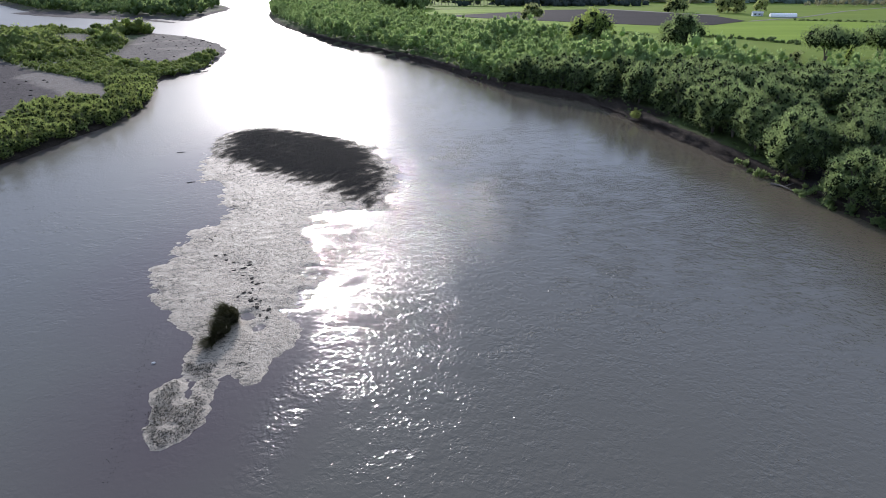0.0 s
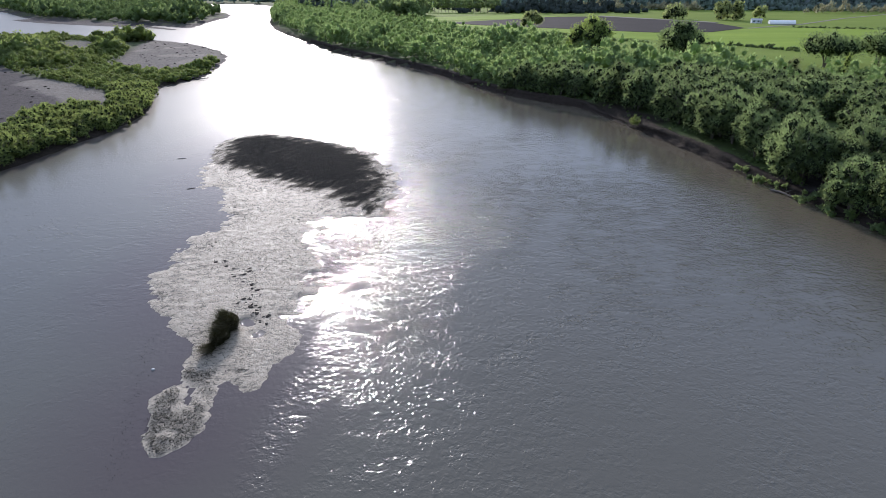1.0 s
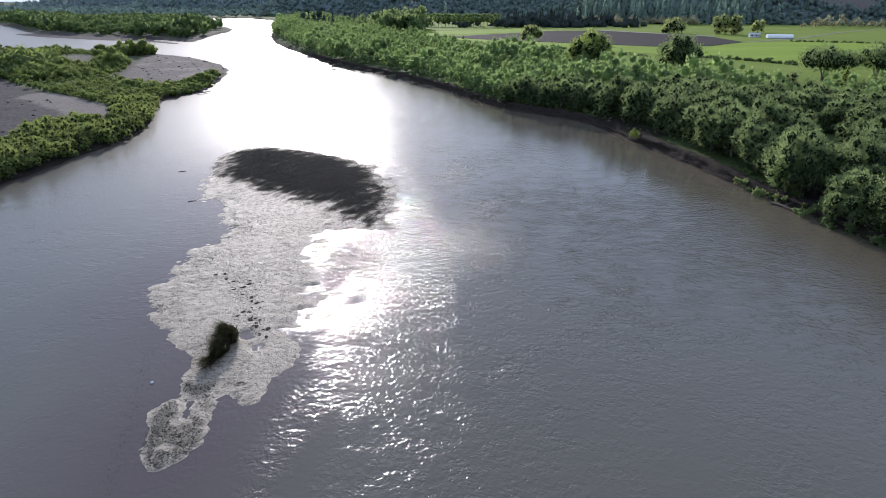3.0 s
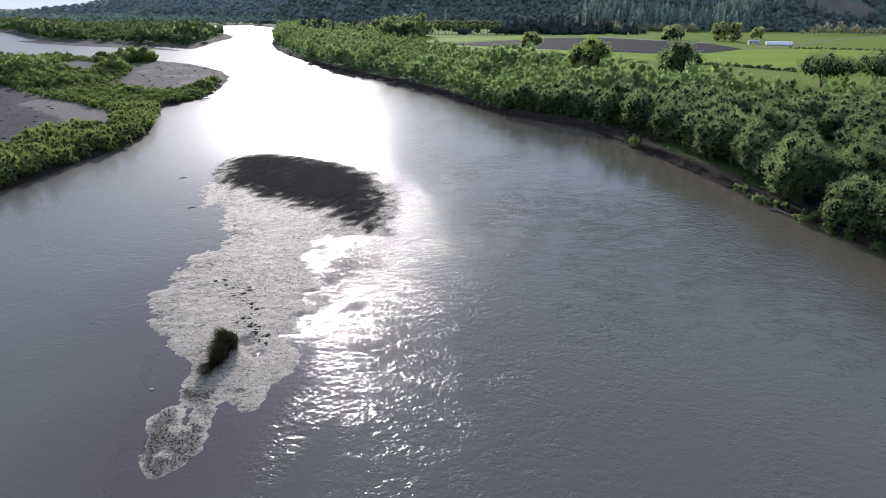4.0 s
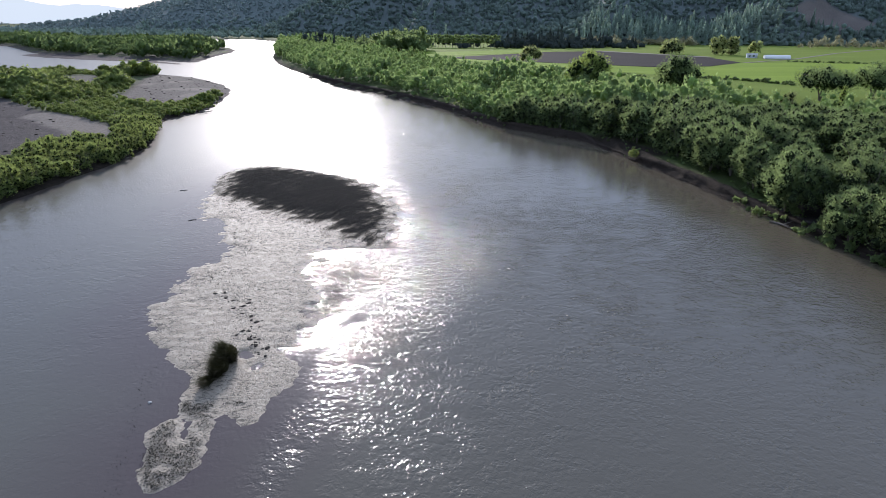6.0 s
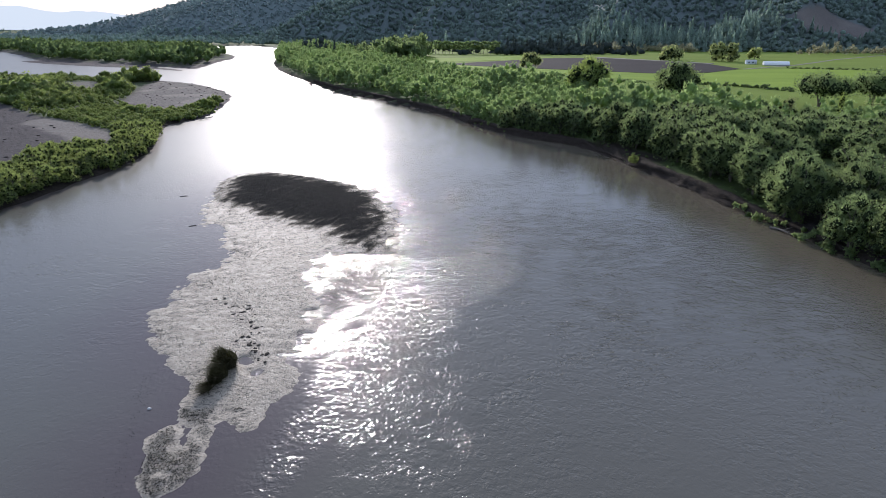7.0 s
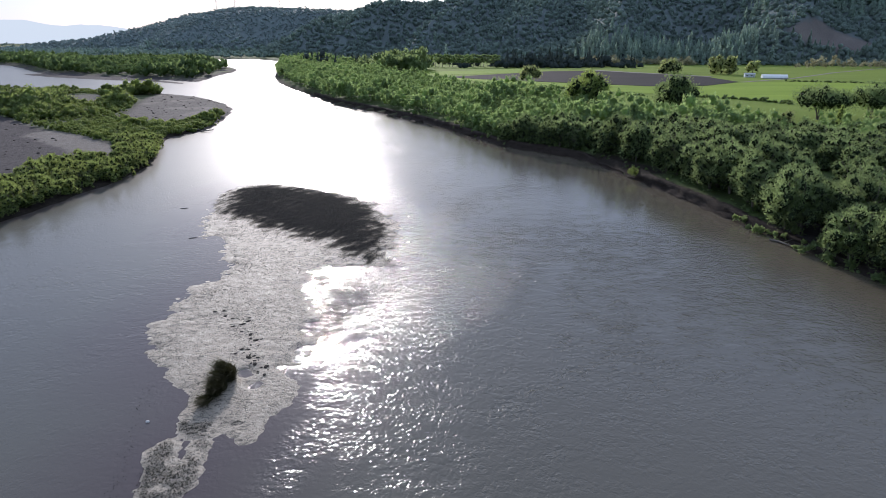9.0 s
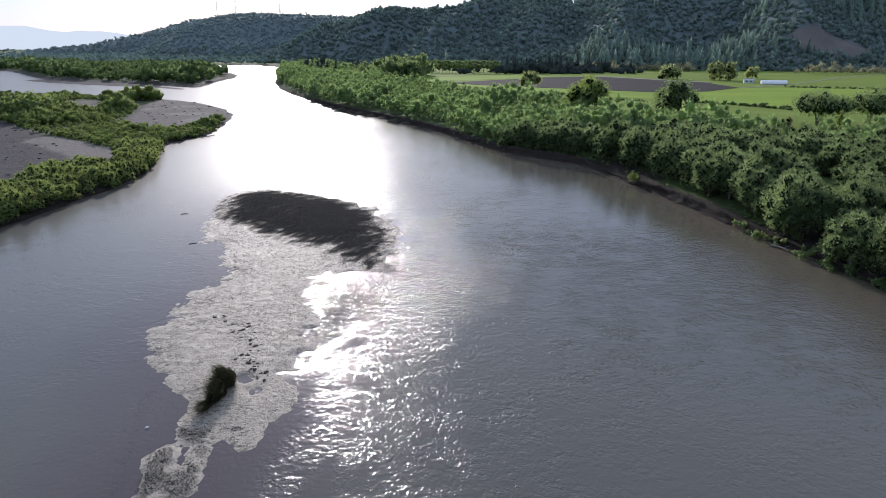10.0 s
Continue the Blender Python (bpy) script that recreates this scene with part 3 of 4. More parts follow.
def scatter(rng, box, gap, keep):
    """Places on a shaken lattice in box (x0, x1, y0, y1) for which keep(x, y) is above a random draw."""
    xs, ys = np.meshgrid(np.arange(box[0], box[1], gap), np.arange(box[2], box[3], gap))
    xs = (xs + rng.uniform(-0.45, 0.45, xs.shape) * gap).ravel()
    ys = (ys + rng.uniform(-0.45, 0.45, ys.shape) * gap).ravel()
    ok = keep(xs, ys) > rng.uniform(0, 1, xs.shape)
    return xs[ok], ys[ok]


def mass(name, label, category, rng, xs, ys, sizes, kinds, leaf, zs=None, soft=True):
    """Many plants of given kinds (leaf arrays and inner arrays of unit plants) joined as one piece of stuff."""
    zs = on_ground(xs, ys) - 0.15 if zs is None else zs
    V, T, n = [], [], 0
    for x, y, z, s in zip(xs, ys, zs, sizes):
        lv, lf, cv, cf = kinds[rng.randint(len(kinds))]
        t = rng.uniform(0, 2 * math.pi)
        m = np.array([[math.cos(t), -math.sin(t), 0], [math.sin(t), math.cos(t), 0], [0, 0, rng.uniform(0.85, 1.2)]]) * s
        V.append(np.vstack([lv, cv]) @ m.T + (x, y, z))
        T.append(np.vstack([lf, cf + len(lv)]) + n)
        n += len(lv) + len(cv)
    return tagged(new(name, mesh_of(name, np.vstack(V), np.vstack(T), leaf, soft)), label, category, kind="stuff")


# willows along the east bank
TREE_EDGE = chaikin([(-190, 790), (-100, 640), (-55, 480), (5, 330), (40, 245), (56, 190), (75, 160), (110, 150), (170, 158), (300, 140), (300, 20),
                     (60, 20), (52, 40), (48, 62), (46.5, 69), (44.5, 77), (42, 88), (39.3, 101), (36, 114), (34.6, 120), (31, 137), (23, 145), (16, 152), (10, 164), (0, 191),
                     (-16.5, 220), (-34, 249), (-46, 267), (-59, 295), (-86, 356), (-105, 406), (-134, 512)], 1)


def bank_in(x, y):
    return inside_by(x, y, RIGHT_LAND)


rng = np.random.RandomState(11)
near_kinds = [tree_thing("willow_tree", "grey-green bushy riverbank willow with several thin stems", "tree", 100 + k, 8.3, 3.5, 1.0 if k < 3 else 0.3, 54, 7400 if k < 3 else 3600, 0.26 if k < 3 else 0.36, 0.13 if k < 3 else 0.18, 4, 0.11, M_WILLOW,
                         group="willows on the east bank", lump=(0.16, 0.34)) for k in range(6)]


def near_keep(x, y):
    b, e = bank_in(x, y), inside_by(x, y, TREE_EDGE)
    front = (smooth(-0.3, 0.5, b) * (y < 86) + smooth(3.2, 4.2, b) * (y >= 86)) * (1 - smooth(15.5, 16.5, b)) * (y < 118)
    back = smooth(32, 34, b) * (1 - smooth(75, 80, b)) * (y < 119)
    north = smooth(0.8, 1.8, b) * (y >= 132) + smooth(2.2, 3.5, b) * (y >= 119) * (y < 132)
    return (front + back + north) * (e > 0)


xs, ys = scatter(rng, (-20, 130, 50, 190), 3.9, lambda x, y: near_keep(x, y) * (x < 0.82 * y + 25))
order = np.argsort(np.hypot(xs, ys))[:270]
rest = np.setdiff1d(np.arange(len(xs)), order)
zs = on_ground(xs, ys)
for k, i in enumerate(order):
    s = rng.uniform(0.74, 1.14) * (0.84 if ys[i] > 138 else 1.06 if bank_in(xs[i], ys[i]) < 24 else 0.86)
    m = pose(xs[i], ys[i], zs[i] - 0.1, rng.uniform(-5, 5), rng.uniform(-5, 5), rng.uniform(0, 360)) @ Matrix.Diagonal((s, s, s * rng.uniform(0.9, 1.1), 1))
    src = near_kinds[k % 3 if k < 54 else 3 + k % 3]
    if k in (0, 1, 2, 54, 55, 56):
        src.matrix_basis = m
    else:
        ob = copy_thing(src, m)
        ob.matrix_basis = m
far_kinds = []
for k in range(6):
    r2 = np.random.RandomState(300 + k)
    far_kinds.append(crown_arrays(r2, 3.6, 0.4, 7.6, 11, 340, 0.56, 0.38, 0.0, (0.22, 0.4), 0.68, True))
x2, y2 = scatter(rng, (-260, 200, 150, 800), 5.2, lambda x, y: (inside_by(x, y, TREE_EDGE) > 0) * smooth(1.5, 4, bank_in(x, y)) * (y > 189))
xr, yr = np.r_[xs[rest], x2], np.r_[ys[rest], y2]
mass("willow_thicket", "dense green willow thicket covering the far riverbank", "thicket", rng, xr, yr, rng.uniform(0.6, 1.0, len(xr)) * (1 + 0.45 * smooth(-0.05, 0.3, fbm(xr, yr, 30, 2))), far_kinds, M_WILLOW_HAZED, None, False)

x2, y2 = scatter(rng, (0, 60, 58, 190), 1.7, lambda x, y: smooth(np.where(y < 86, -1.3, 0.5), np.where(y < 86, -0.5, 1.2), bank_in(x, y)) * (1 - smooth(3, 5, bank_in(x, y))) * np.where((y > 88) & (y < 134), 0.5, 0.8))
brush = [crown_arrays(np.random.RandomState(660 + k), 1.0, 0.0, 1.7, 4, 110, 0.4, 0.2) for k in range(4)]
mass("bank_brush", "low green brush and grass along the edge of the earth bank", "brush", rng, x2, y2, rng.uniform(0.5, 1.3, len(x2)) * np.where((y2 > 88) & (y2 < 134), 0.45, 1.0), brush, M_WILLOW)

# scrub on the west land
shrub_kinds = [tree_thing("willow_shrub", "low bright green young willow shrub on river mud", "shrub", 500 + k, 3.3, 1.4, 0.05, 18, 900, 0.3, 0.11, 4, 0.03, M_SHRUB,
                          pointed=0.1, spread=0.8, group="shrubs on the west bank", lump=(0.2, 0.4)) for k in range(5)]


def scrub_keep(x, y):
    l = inside_by(x, y, LEFT_LAND)
    k = smooth(0.0, 0.7, l) * (inside_by(x, y, MUDFLAT) < -1) * (inside_by(x, y, SPIT) < -1.0) * ((y < 222) | ((y < 280) & (x < -112 - 0.4 * (y - 222))) | (x < -137))
    clear = smooth(0.8, 1.3, np.hypot((x + 158) / 22, (y - 268) / 30) + fbm(x, y, 9, 3) * 0.8) * smooth(3.5, 5.5, off_line(x, y, [(-107, 169), (-92, 155), (-81, 144)]))
    return k * clear


xs, ys = scatter(rng, (-110, -55, 80, 200), 1.9, lambda x, y: scrub_keep(x, y) * (x > -0.74 * y - 8))
order = np.argsort(np.hypot(xs, ys))[:250]
rest = np.setdiff1d(np.arange(len(xs)), order)
zs = on_ground(xs, ys)
for k, i in enumerate(order):
    s = rng.uniform(0.8, 1.3)
    m = pose(xs[i], ys[i], zs[i] - 0.08, rng.uniform(-4, 4), rng.uniform(-4, 4), rng.uniform(0, 360)) @ Matrix.Diagonal((s, s, s * rng.uniform(0.8, 1.1), 1))
    if k < 5:
        shrub_kinds[k].matrix_basis = m
    else:
        ob = copy_thing(shrub_kinds[k % 5], m)
        ob.matrix_basis = m
far_shrub = [crown_arrays(np.random.RandomState(600 + k), 2.1, 0.1, 3.1, 8, 190, 0.36, 0.22, 0.0, (0.22, 0.44), 0.8, True) for k in range(5)]
x2, y2 = scatter(rng, (-420, -60, 150, 420), 3.3, lambda x, y: scrub_keep(x, y) * ((y > 199) + (x < -110) > 0) * (x > -0.76 * y - 14))
xr, yr = np.r_[xs[rest], x2], np.r_[ys[rest], y2]
mass("scrub_thicket", "green willow scrub spread over the river flats", "scrub", rng, xr, yr, (0.55 + 0.7 * smooth(-0.05, 0.3, fbm(xr, yr, 15, 2)) * smooth(165, 200, yr) + 2.1 * np.exp(-((xr + 140) / 12) ** 2 - ((yr - 294) / 14) ** 2) + 2.3 * np.exp(-((xr + 143) / 14) ** 2 - ((yr - 224) / 11) ** 2) + 1.8 * np.exp(-((xr + 124) / 8) ** 2 - ((yr - 250) / 11) ** 2)) * rng.uniform(0.85, 1.2, len(xr)), far_shrub, M_SHRUB)
x2, y2 = scatter(rng, (-900, -150, 400, 900), 8.5, lambda x, y: smooth(5, 12, inside_by(x, y, FAR_ISLAND)) * (x > -0.8 * y - 30))
mass("island_thicket", "dark green willow thicket on the far island", "thicket", rng, x2, y2, rng.uniform(0.75, 1.3, len(x2)) * (1 + 0.5 * smooth(-0.1, 0.3, fbm(x2, y2, 60, 2))), [crown_arrays(np.random.RandomState(640 + k), 4.4, 0.3, 7.5, 9, 70, 0.9, 0.55, 0.0, (0.22, 0.44), 0.88) for k in range(5)], M_WILLOW_HAZED)

# forest on the hills
blob_kinds = [crown_arrays(np.random.RandomState(700 + k), 5.6, 0.2, (8.0, 9.0, 10.0, 12.0, 8.5)[k % 5], 3, 26, 1.6, 1.0, 0.0, (0.4, 0.6), 0.92, True) for k in range(10)]


def conifer_arrays(rng, height, radius):
    """Drooping narrow boughs in eight whorls round a thin stem."""
    V, n = [], 0
    for k in range(8):
        z0, r = height * (0.1 + 0.105 * k), radius * (1 - 0.11 * k)
        for b in range(8 if k < 5 else 5):
            a, l = rng.uniform(0, 2 * math.pi), r * rng.uniform(0.7, 1.2)
            da = rng.uniform(0.35, 0.6)
            drop = 0.10 * height * rng.uniform(0.3, 1.0)
            V += [(0, 0, z0 + 0.13 * height), (l * math.cos(a - da), l * math.sin(a - da), z0 - drop * 0.7), (l * 1.1 * math.cos(a + da), l * 1.1 * math.sin(a + da), z0 - drop)]
    F = np.arange(len(V)).reshape(-1, 3)
    return np.array(V), F, np.zeros((0, 3)), np.zeros((0, 3), int)


larches = [conifer_arrays(np.random.RandomState(840 + k), 12.5 + k, 3.2) for k in range(5)]
# distance haze is painted into these pale bluish leaf colours, most on the ridge
M_FOREST_HAZED = leaf_material("hill forest leaves with haze in the colour", (0.175, 0.235, 0.215), (0.235, 0.305, 0.275), (0.42, 0.55, 0.45), 0.48, 0.35, 0.0)
M_RIDGE_HAZED = leaf_material("ridge forest leaves with more haze in the colour", (0.22, 0.28, 0.285), (0.285, 0.35, 0.35), (0.50, 0.62, 0.57), 0.48, 0.25, 0.0)
M_LARCH_HAZED = leaf_material("larch needles with haze in the colour", (0.17, 0.235, 0.205), (0.24, 0.315, 0.265), (0.43, 0.57, 0.43), 0.48, 0.35, 0.0)
def slope_keep(x, y):
    a, b = inside_by(x, y, HILL_EAST), inside_by(x, y, HILL_WEST)
    return (((a > -10) & (a < 1.06 * np.interp(x, [-292, -200, 0, 300, 1000], [60, 130, 230, 300, 320]))) | ((b > -10) & (b < 290) & (a < 0))) * np.where(y > 1130, 0.65, 1.0) * (np.abs(x) < 0.74 * y + 30) * (quarry(x, y) > 1)


x2, y2 = scatter(rng, (-1150, 1000, 540, 1600), 7.2, slope_keep)
stand = fbm(x2, y2, 130, 3) + 0.0004 * (x2 - 350) > rng.uniform(0.02, 0.22, len(x2)) + (y2 > 840)      # larch stands among the broadleaved wood
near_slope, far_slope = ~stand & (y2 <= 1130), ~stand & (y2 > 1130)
mass("hill_forest", "mixed broadleaved hillside forest with haze painted into its leaves", "forest", rng, x2[near_slope], y2[near_slope], rng.uniform(0.5, 1.0, near_slope.sum()), blob_kinds, M_FOREST_HAZED, None, True)
mass("ridge_forest", "broadleaved forest on the farther ridge, paled by painted haze", "forest", rng, x2[far_slope], y2[far_slope], rng.uniform(0.4, 0.76, far_slope.sum()), blob_kinds, M_RIDGE_HAZED, None, True)
xl, yl = x2[stand], y2[stand]
mass("larch_forest", "pointed green larches in stands on the hillside", "forest", rng, xl, yl, rng.uniform(0.85, 1.5, len(xl)), larches, M_LARCH_HAZED)


# ------------------------------------------------------------------ fields on the plain
def crop_material(name, a, b, rows, turn):
    m = Nodes(name)
    line = m.add("TexWave", {"wave_type": "BANDS", "bands_direction": "X"}, Vector=m.place((1, 1, 1), turn), Scale=rows, Distortion=1.5, Detail=2.0).outputs["Fac"]
    n1, n2 = m.noise(0.045, 5, 0.65, m.place((0.4, 1.3, 1), turn)), m.noise(0.9, 4)
    c = m.mix(m.math("MULTIPLY_ADD", line, 0.08, m.math("MULTIPLY", m.math("ADD", m.math("MULTIPLY", n1, 1.4), m.math("MULTIPLY", n2, 0.6)), 0.5)), a, b)
    return m.surface(m.principled(c, 0.85, m.bump(n2, 0.5, 0.2), Specular_IOR_Level=0.05))


M_CROP = crop_material("young crop", (0.09, 0.16, 0.02), (0.30, 0.385, 0.062), 0.5, 0.5)
M_GRASS = crop_material("meadow grass", (0.07, 0.115, 0.018), (0.24, 0.30, 0.06), 0.2, 1.2)
M_PLOUGH = crop_material("ploughed soil", (0.030, 0.027, 0.027), (0.060, 0.053, 0.050), 0.5, 0.6)
M_TRACK = plain("pale track gravel", (0.17, 0.16, 0.12), 0.9, 2.0)


def field(name, label, outline, material, top):
    bm = bmesh.new()
    low, high = [bm.verts.new((x, y, 1.5)) for x, y in outline], [bm.verts.new((x, y, top)) for x, y in outline]
    bm.faces.new(high)
    n = len(outline)
    for k in range(n):
        bm.faces.new((low[k], low[(k + 1) % n], high[(k + 1) % n], high[k]))
    bmesh.ops.recalc_face_normals(bm, faces=bm.faces)
    return tagged(part(name, bm, material, None), label, "field", kind="structure")


field("meadow", "rough green meadow behind the willow belt", [(-75, 560), (-30, 400), (20, 300), (52, 205), (75, 172), (120, 160), (330, 150), (900, 330), (640, 575), (390, 622), (200, 668), (0, 790), (-60, 780), (-60, 600)], M_GRASS, 2.36)
field("crop_field", "bright green field of young crop in rows", [(2, 408), (32, 379), (70, 354), (106, 327), (136, 331), (167, 361), (200, 368), (238, 345), (420, 330), (330, 190), (160, 225), (130, 245), (106, 272), (60, 318), (10, 385)], M_CROP, 2.44)
field("crop_strip", "narrow bright green crop strip beyond the ploughed field", [(-20, 430), (0, 442), (56, 469), (88, 499), (63, 534), (0, 490), (-30, 480)], M_CROP, 2.44)
field("ploughed_field", "dark bare ploughed field with faint furrows", [(2, 414), (15, 428), (55, 465), (76, 490), (116, 499), (170, 414), (168, 366), (138, 336), (107, 332), (71, 358), (32, 384)], M_PLOUGH, 2.50)
field("farm_track", "pale dirt track along the ploughed field", [(117, 501), (171, 416), (176, 421), (121, 510)], M_TRACK, 2.54)
field("valley_track", "pale dirt track climbing towards the hill foot", [(169, 362), (218, 399), (284, 468), (370, 543), (369, 545), (282.5, 470.5), (217, 401.5), (168.5, 365)], M_TRACK, 2.47)


# ------------------------------------------------------------------ trees on the plain
M_FRESH = leaf_material("fresh field tree leaves", (0.075, 0.115, 0.035), (0.22, 0.29, 0.10), (0.6, 0.76, 0.18))
M_LIME = leaf_material("young yellow-green leaves", (0.13, 0.16, 0.065), (0.33, 0.37, 0.16), (0.62, 0.70, 0.26))
M_PALE = leaf_material("pale spring leaves", (0.24, 0.23, 0.14), (0.46, 0.44, 0.29), (0.45, 0.44, 0.25), 0.4)
M_DARK = leaf_material("conifer needles", (0.045, 0.062, 0.058), (0.075, 0.095, 0.088), (0.09, 0.12, 0.09), 0.3, 0.3, 0.0)

lone = [("round_tree", "lone airy round tree at the field edge", 44, 327, 12.2, 6.0, 3.4, 30, 1700, 0.7, 0.36, 1, 0.35, M_LIME),
        ("field_tree", "tall broad green tree rising above the willows", 46.8, 207, 15.4, 6.6, 1.5, 46, 6000, 0.6, 0.36, 1, 0.4, M_FRESH),
        ("field_tree", "broad dark green tree beside the crop field", 75.4, 207, 14.4, 7.0, 0.8, 46, 6200, 0.6, 0.36, 1, 0.4, M_WILLOW),
        ("spreading_tree", "spreading open-crowned dark tree by the field", 112, 189, 11.3, 8.0, 3.2, 34, 4200, 0.62, 0.3, 3, 0.3, M_WILLOW),
        ("spreading_tree", "spreading open-crowned dark tree by the field", 128, 190, 12.0, 7.0, 3.0, 30, 3800, 0.62, 0.3, 3, 0.3, M_WILLOW),
        ("farm_tree", "rounded yellow-green tree beside the farm shed", 189, 449, 16.5, 5.2, 0.1, 22, 800, 1.6, 0.9, 1, 0.3, M_LIME),
        ("farm_tree", "rounded yellow-green tree beside the farm shed", 197, 446, 14.0, 5.5, 0.1, 22, 800, 1.6, 0.9, 1, 0.3, M_LIME),
        ("farm_bush", "wide low rounded tree at the field corner", 163, 465, 12.5, 9.0, 0.0, 26, 900, 1.6, 0.9, 1, 0.3, M_LIME),
        ("farm_tree", "rounded yellow-green tree beside the farm shed", 225, 470, 11.0, 5.0, 0.1, 18, 600, 1.6, 0.9, 1, 0.3, M_LIME)]
lone += [("lime_bush", "rounded yellow-green bush among the bank willows", 82, 150, 8.2, 2.6, 0.3, 26, 1300, 0.4, 0.2, 2, 0.1, M_LIME),
         ("lime_bush", "rounded yellow-green bush among the bank willows", 104, 152, 8.4, 2.8, 0.3, 26, 1300, 0.4, 0.2, 2, 0.1, M_LIME),
         ("sapling", "slim pale green young tree rising above the willows", 63, 163, 9.6, 1.4, 0.6, 18, 700, 0.4, 0.2, 1, 0.1, M_FRESH, 0.7),
         ("sapling", "slim pale green young tree rising above the willows", 93, 148, 9.4, 1.5, 0.6, 18, 700, 0.4, 0.2, 1, 0.1, M_FRESH, 0.7)]
for k, (name, label, x, y, *shape) in enumerate(lone):
    tree_thing(name, label, "tree", 800 + k, *shape).location = (x, y, 2.2)

poplar = tree_thing("poplar_tree", "slim poplar in a windbreak row by the fields", "tree", 830, 13.0, 2.4, 2.6, 12, 260, 1.1, 0.7, 1, 0.22, M_WILLOW_HAZED, pointed=0.2, group="poplars of the windbreak")
for k in range(22):
    m = pose(-16 + 3.0 * k, 575 - 0.6 * k, 2.1, 0, 0, 47 * k) @ Matrix.Diagonal((1, 1, 0.92 + 0.013 * ((k * 7) % 11), 1))
    ob = poplar if k == 0 else copy_thing(poplar, m)
    ob.matrix_basis = m


xs = np.r_[rng.normal(98, 28, 190), rng.uniform(-125, -60, 34), rng.uniform(-60, 30, 30)]
ys = np.r_[rng.uniform(552, 610, 190), rng.uniform(545, 600, 34), rng.uniform(600, 680, 30)]
mass("conifer_windbreak", "dark conifer belt behind the fields", "trees", rng, xs, ys, rng.uniform(0.7, 1.1, len(xs)), blob_kinds + larches, M_DARK)
xs, ys = scatter(rng, (150, 620, 560, 760), 8.5, lambda x, y: (inside_by(x, y, HILL_EAST) > -5) * (inside_by(x, y, HILL_EAST) < 75) * (x > 290) * (quarry(x, y) > 1))
mass("conifer_plantation", "dark conifers at the foot of the hill", "trees", rng, xs, ys, rng.uniform(0.6, 1.0, len(xs)), larches + blob_kinds[:2], M_LARCH_HAZED)
pale = [crown_arrays(np.random.RandomState(870 + k), 3.8, 0.6, 7.0, 7, 130, 1.3, 0.8) for k in range(4)]
xs = np.r_[np.linspace(120, 235, 26), np.linspace(305, 420, 16), rng.uniform(130, 240, 14)]
ys = np.r_[np.linspace(640, 625, 26), np.linspace(556, 548, 16), rng.uniform(600, 640, 14)] + rng.uniform(-4, 4, 56)
mass("spring_tree_row", "pale young-leaved trees in a row below the hill", "trees", rng, xs, ys, rng.uniform(0.85, 1.6, len(xs)), pale, M_PALE)
big = [crown_arrays(np.random.RandomState(880 + k), 6.0, 0.6, 11.0, 12, 260, 1.5, 0.9) for k in range(4)]
xs, ys = np.r_[rng.uniform(-50, -15, 26), rng.uniform(-120, -40, 22)], np.r_[rng.uniform(475, 530, 26), rng.uniform(480, 620, 22)]
mass("bank_wood", "tall dark wood behind the riverside willows", "trees", rng, xs, ys, np.r_[rng.uniform(1.25, 1.7, 26), rng.uniform(0.8, 1.1, 22)], big, M_WILLOW)
xs, ys = scatter(rng, (-1600, -120, 880, 1350), 15.0, lambda x, y: (bank_in(x, y) > 4) * 0.75 * (hill_height(x, y) < 20) * (x > -0.85 * y - 40))
mass("plain_woods", "distant woods on the flat valley floor", "trees", rng, xs, ys, rng.uniform(0.6, 1.1, len(xs)), blob_kinds, M_FOREST_HAZED, None, True)


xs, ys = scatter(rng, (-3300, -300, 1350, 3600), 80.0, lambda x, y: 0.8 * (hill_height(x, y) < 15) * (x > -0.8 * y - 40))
mass("horizon_woods", "distant woods at the edge of the plain", "trees", rng, xs, ys, rng.uniform(0.7, 1.2, len(xs)), blob_kinds, M_FOREST_HAZED, None, True)


def scrub_line(name, label, pts, step, size):
    p = np.array(pts, float)
    seg = np.r_[0, np.cumsum(np.hypot(*np.diff(p, axis=0).T))]
    t = np.arange(0, seg[-1], step)
    xs, ys = np.interp(t, seg, p[:, 0]) + rng.normal(0, 0.5, len(t)), np.interp(t, seg, p[:, 1]) + rng.normal(0, 0.8, len(t))
    return mass(name, label, "hedge", rng, xs, ys, rng.uniform(0.6, 1.2, len(t)) * size, far_shrub, M_WILLOW, np.full(len(t), 2.2))


scrub_line("ditch_scrub", "dark scrub along a field ditch", [(106, 268), (118, 257), (130, 236)], 1.2, 0.6)
scrub_line("ditch_scrub", "dark scrub along a field ditch", [(35, 340), (60, 312)], 1.3, 0.55)
scrub_line("ditch_scrub", "dark scrub along a field ditch", [(72, 285), (87, 273)], 1.3, 0.55)
scrub_line("field_hedge", "low dark hedge at the crop field's edge", [(198, 372), (245, 350), (420, 335)], 1.6, 0.5)


# ------------------------------------------------------------------ farm
M_PLASTIC = plain("greenhouse film", (0.78, 0.79, 0.80), 0.35, 1.5, 0.1)
M_WALL = plain("pale blue-grey siding", (0.55, 0.60, 0.66), 0.6, 3.0, 0.15)
M_ROOF = plain("grey sheet roof", (0.42, 0.44, 0.46), 0.45, 2.0, 0.2)
M_GLASS = plain("dark window glass", (0.02, 0.025, 0.03), 0.08, 2.0, 0.1, 0.0)
M_STEEL = plain("grey steel", (0.32, 0.33, 0.34), 0.5, 6.0, 0.2, Metallic=0.6)


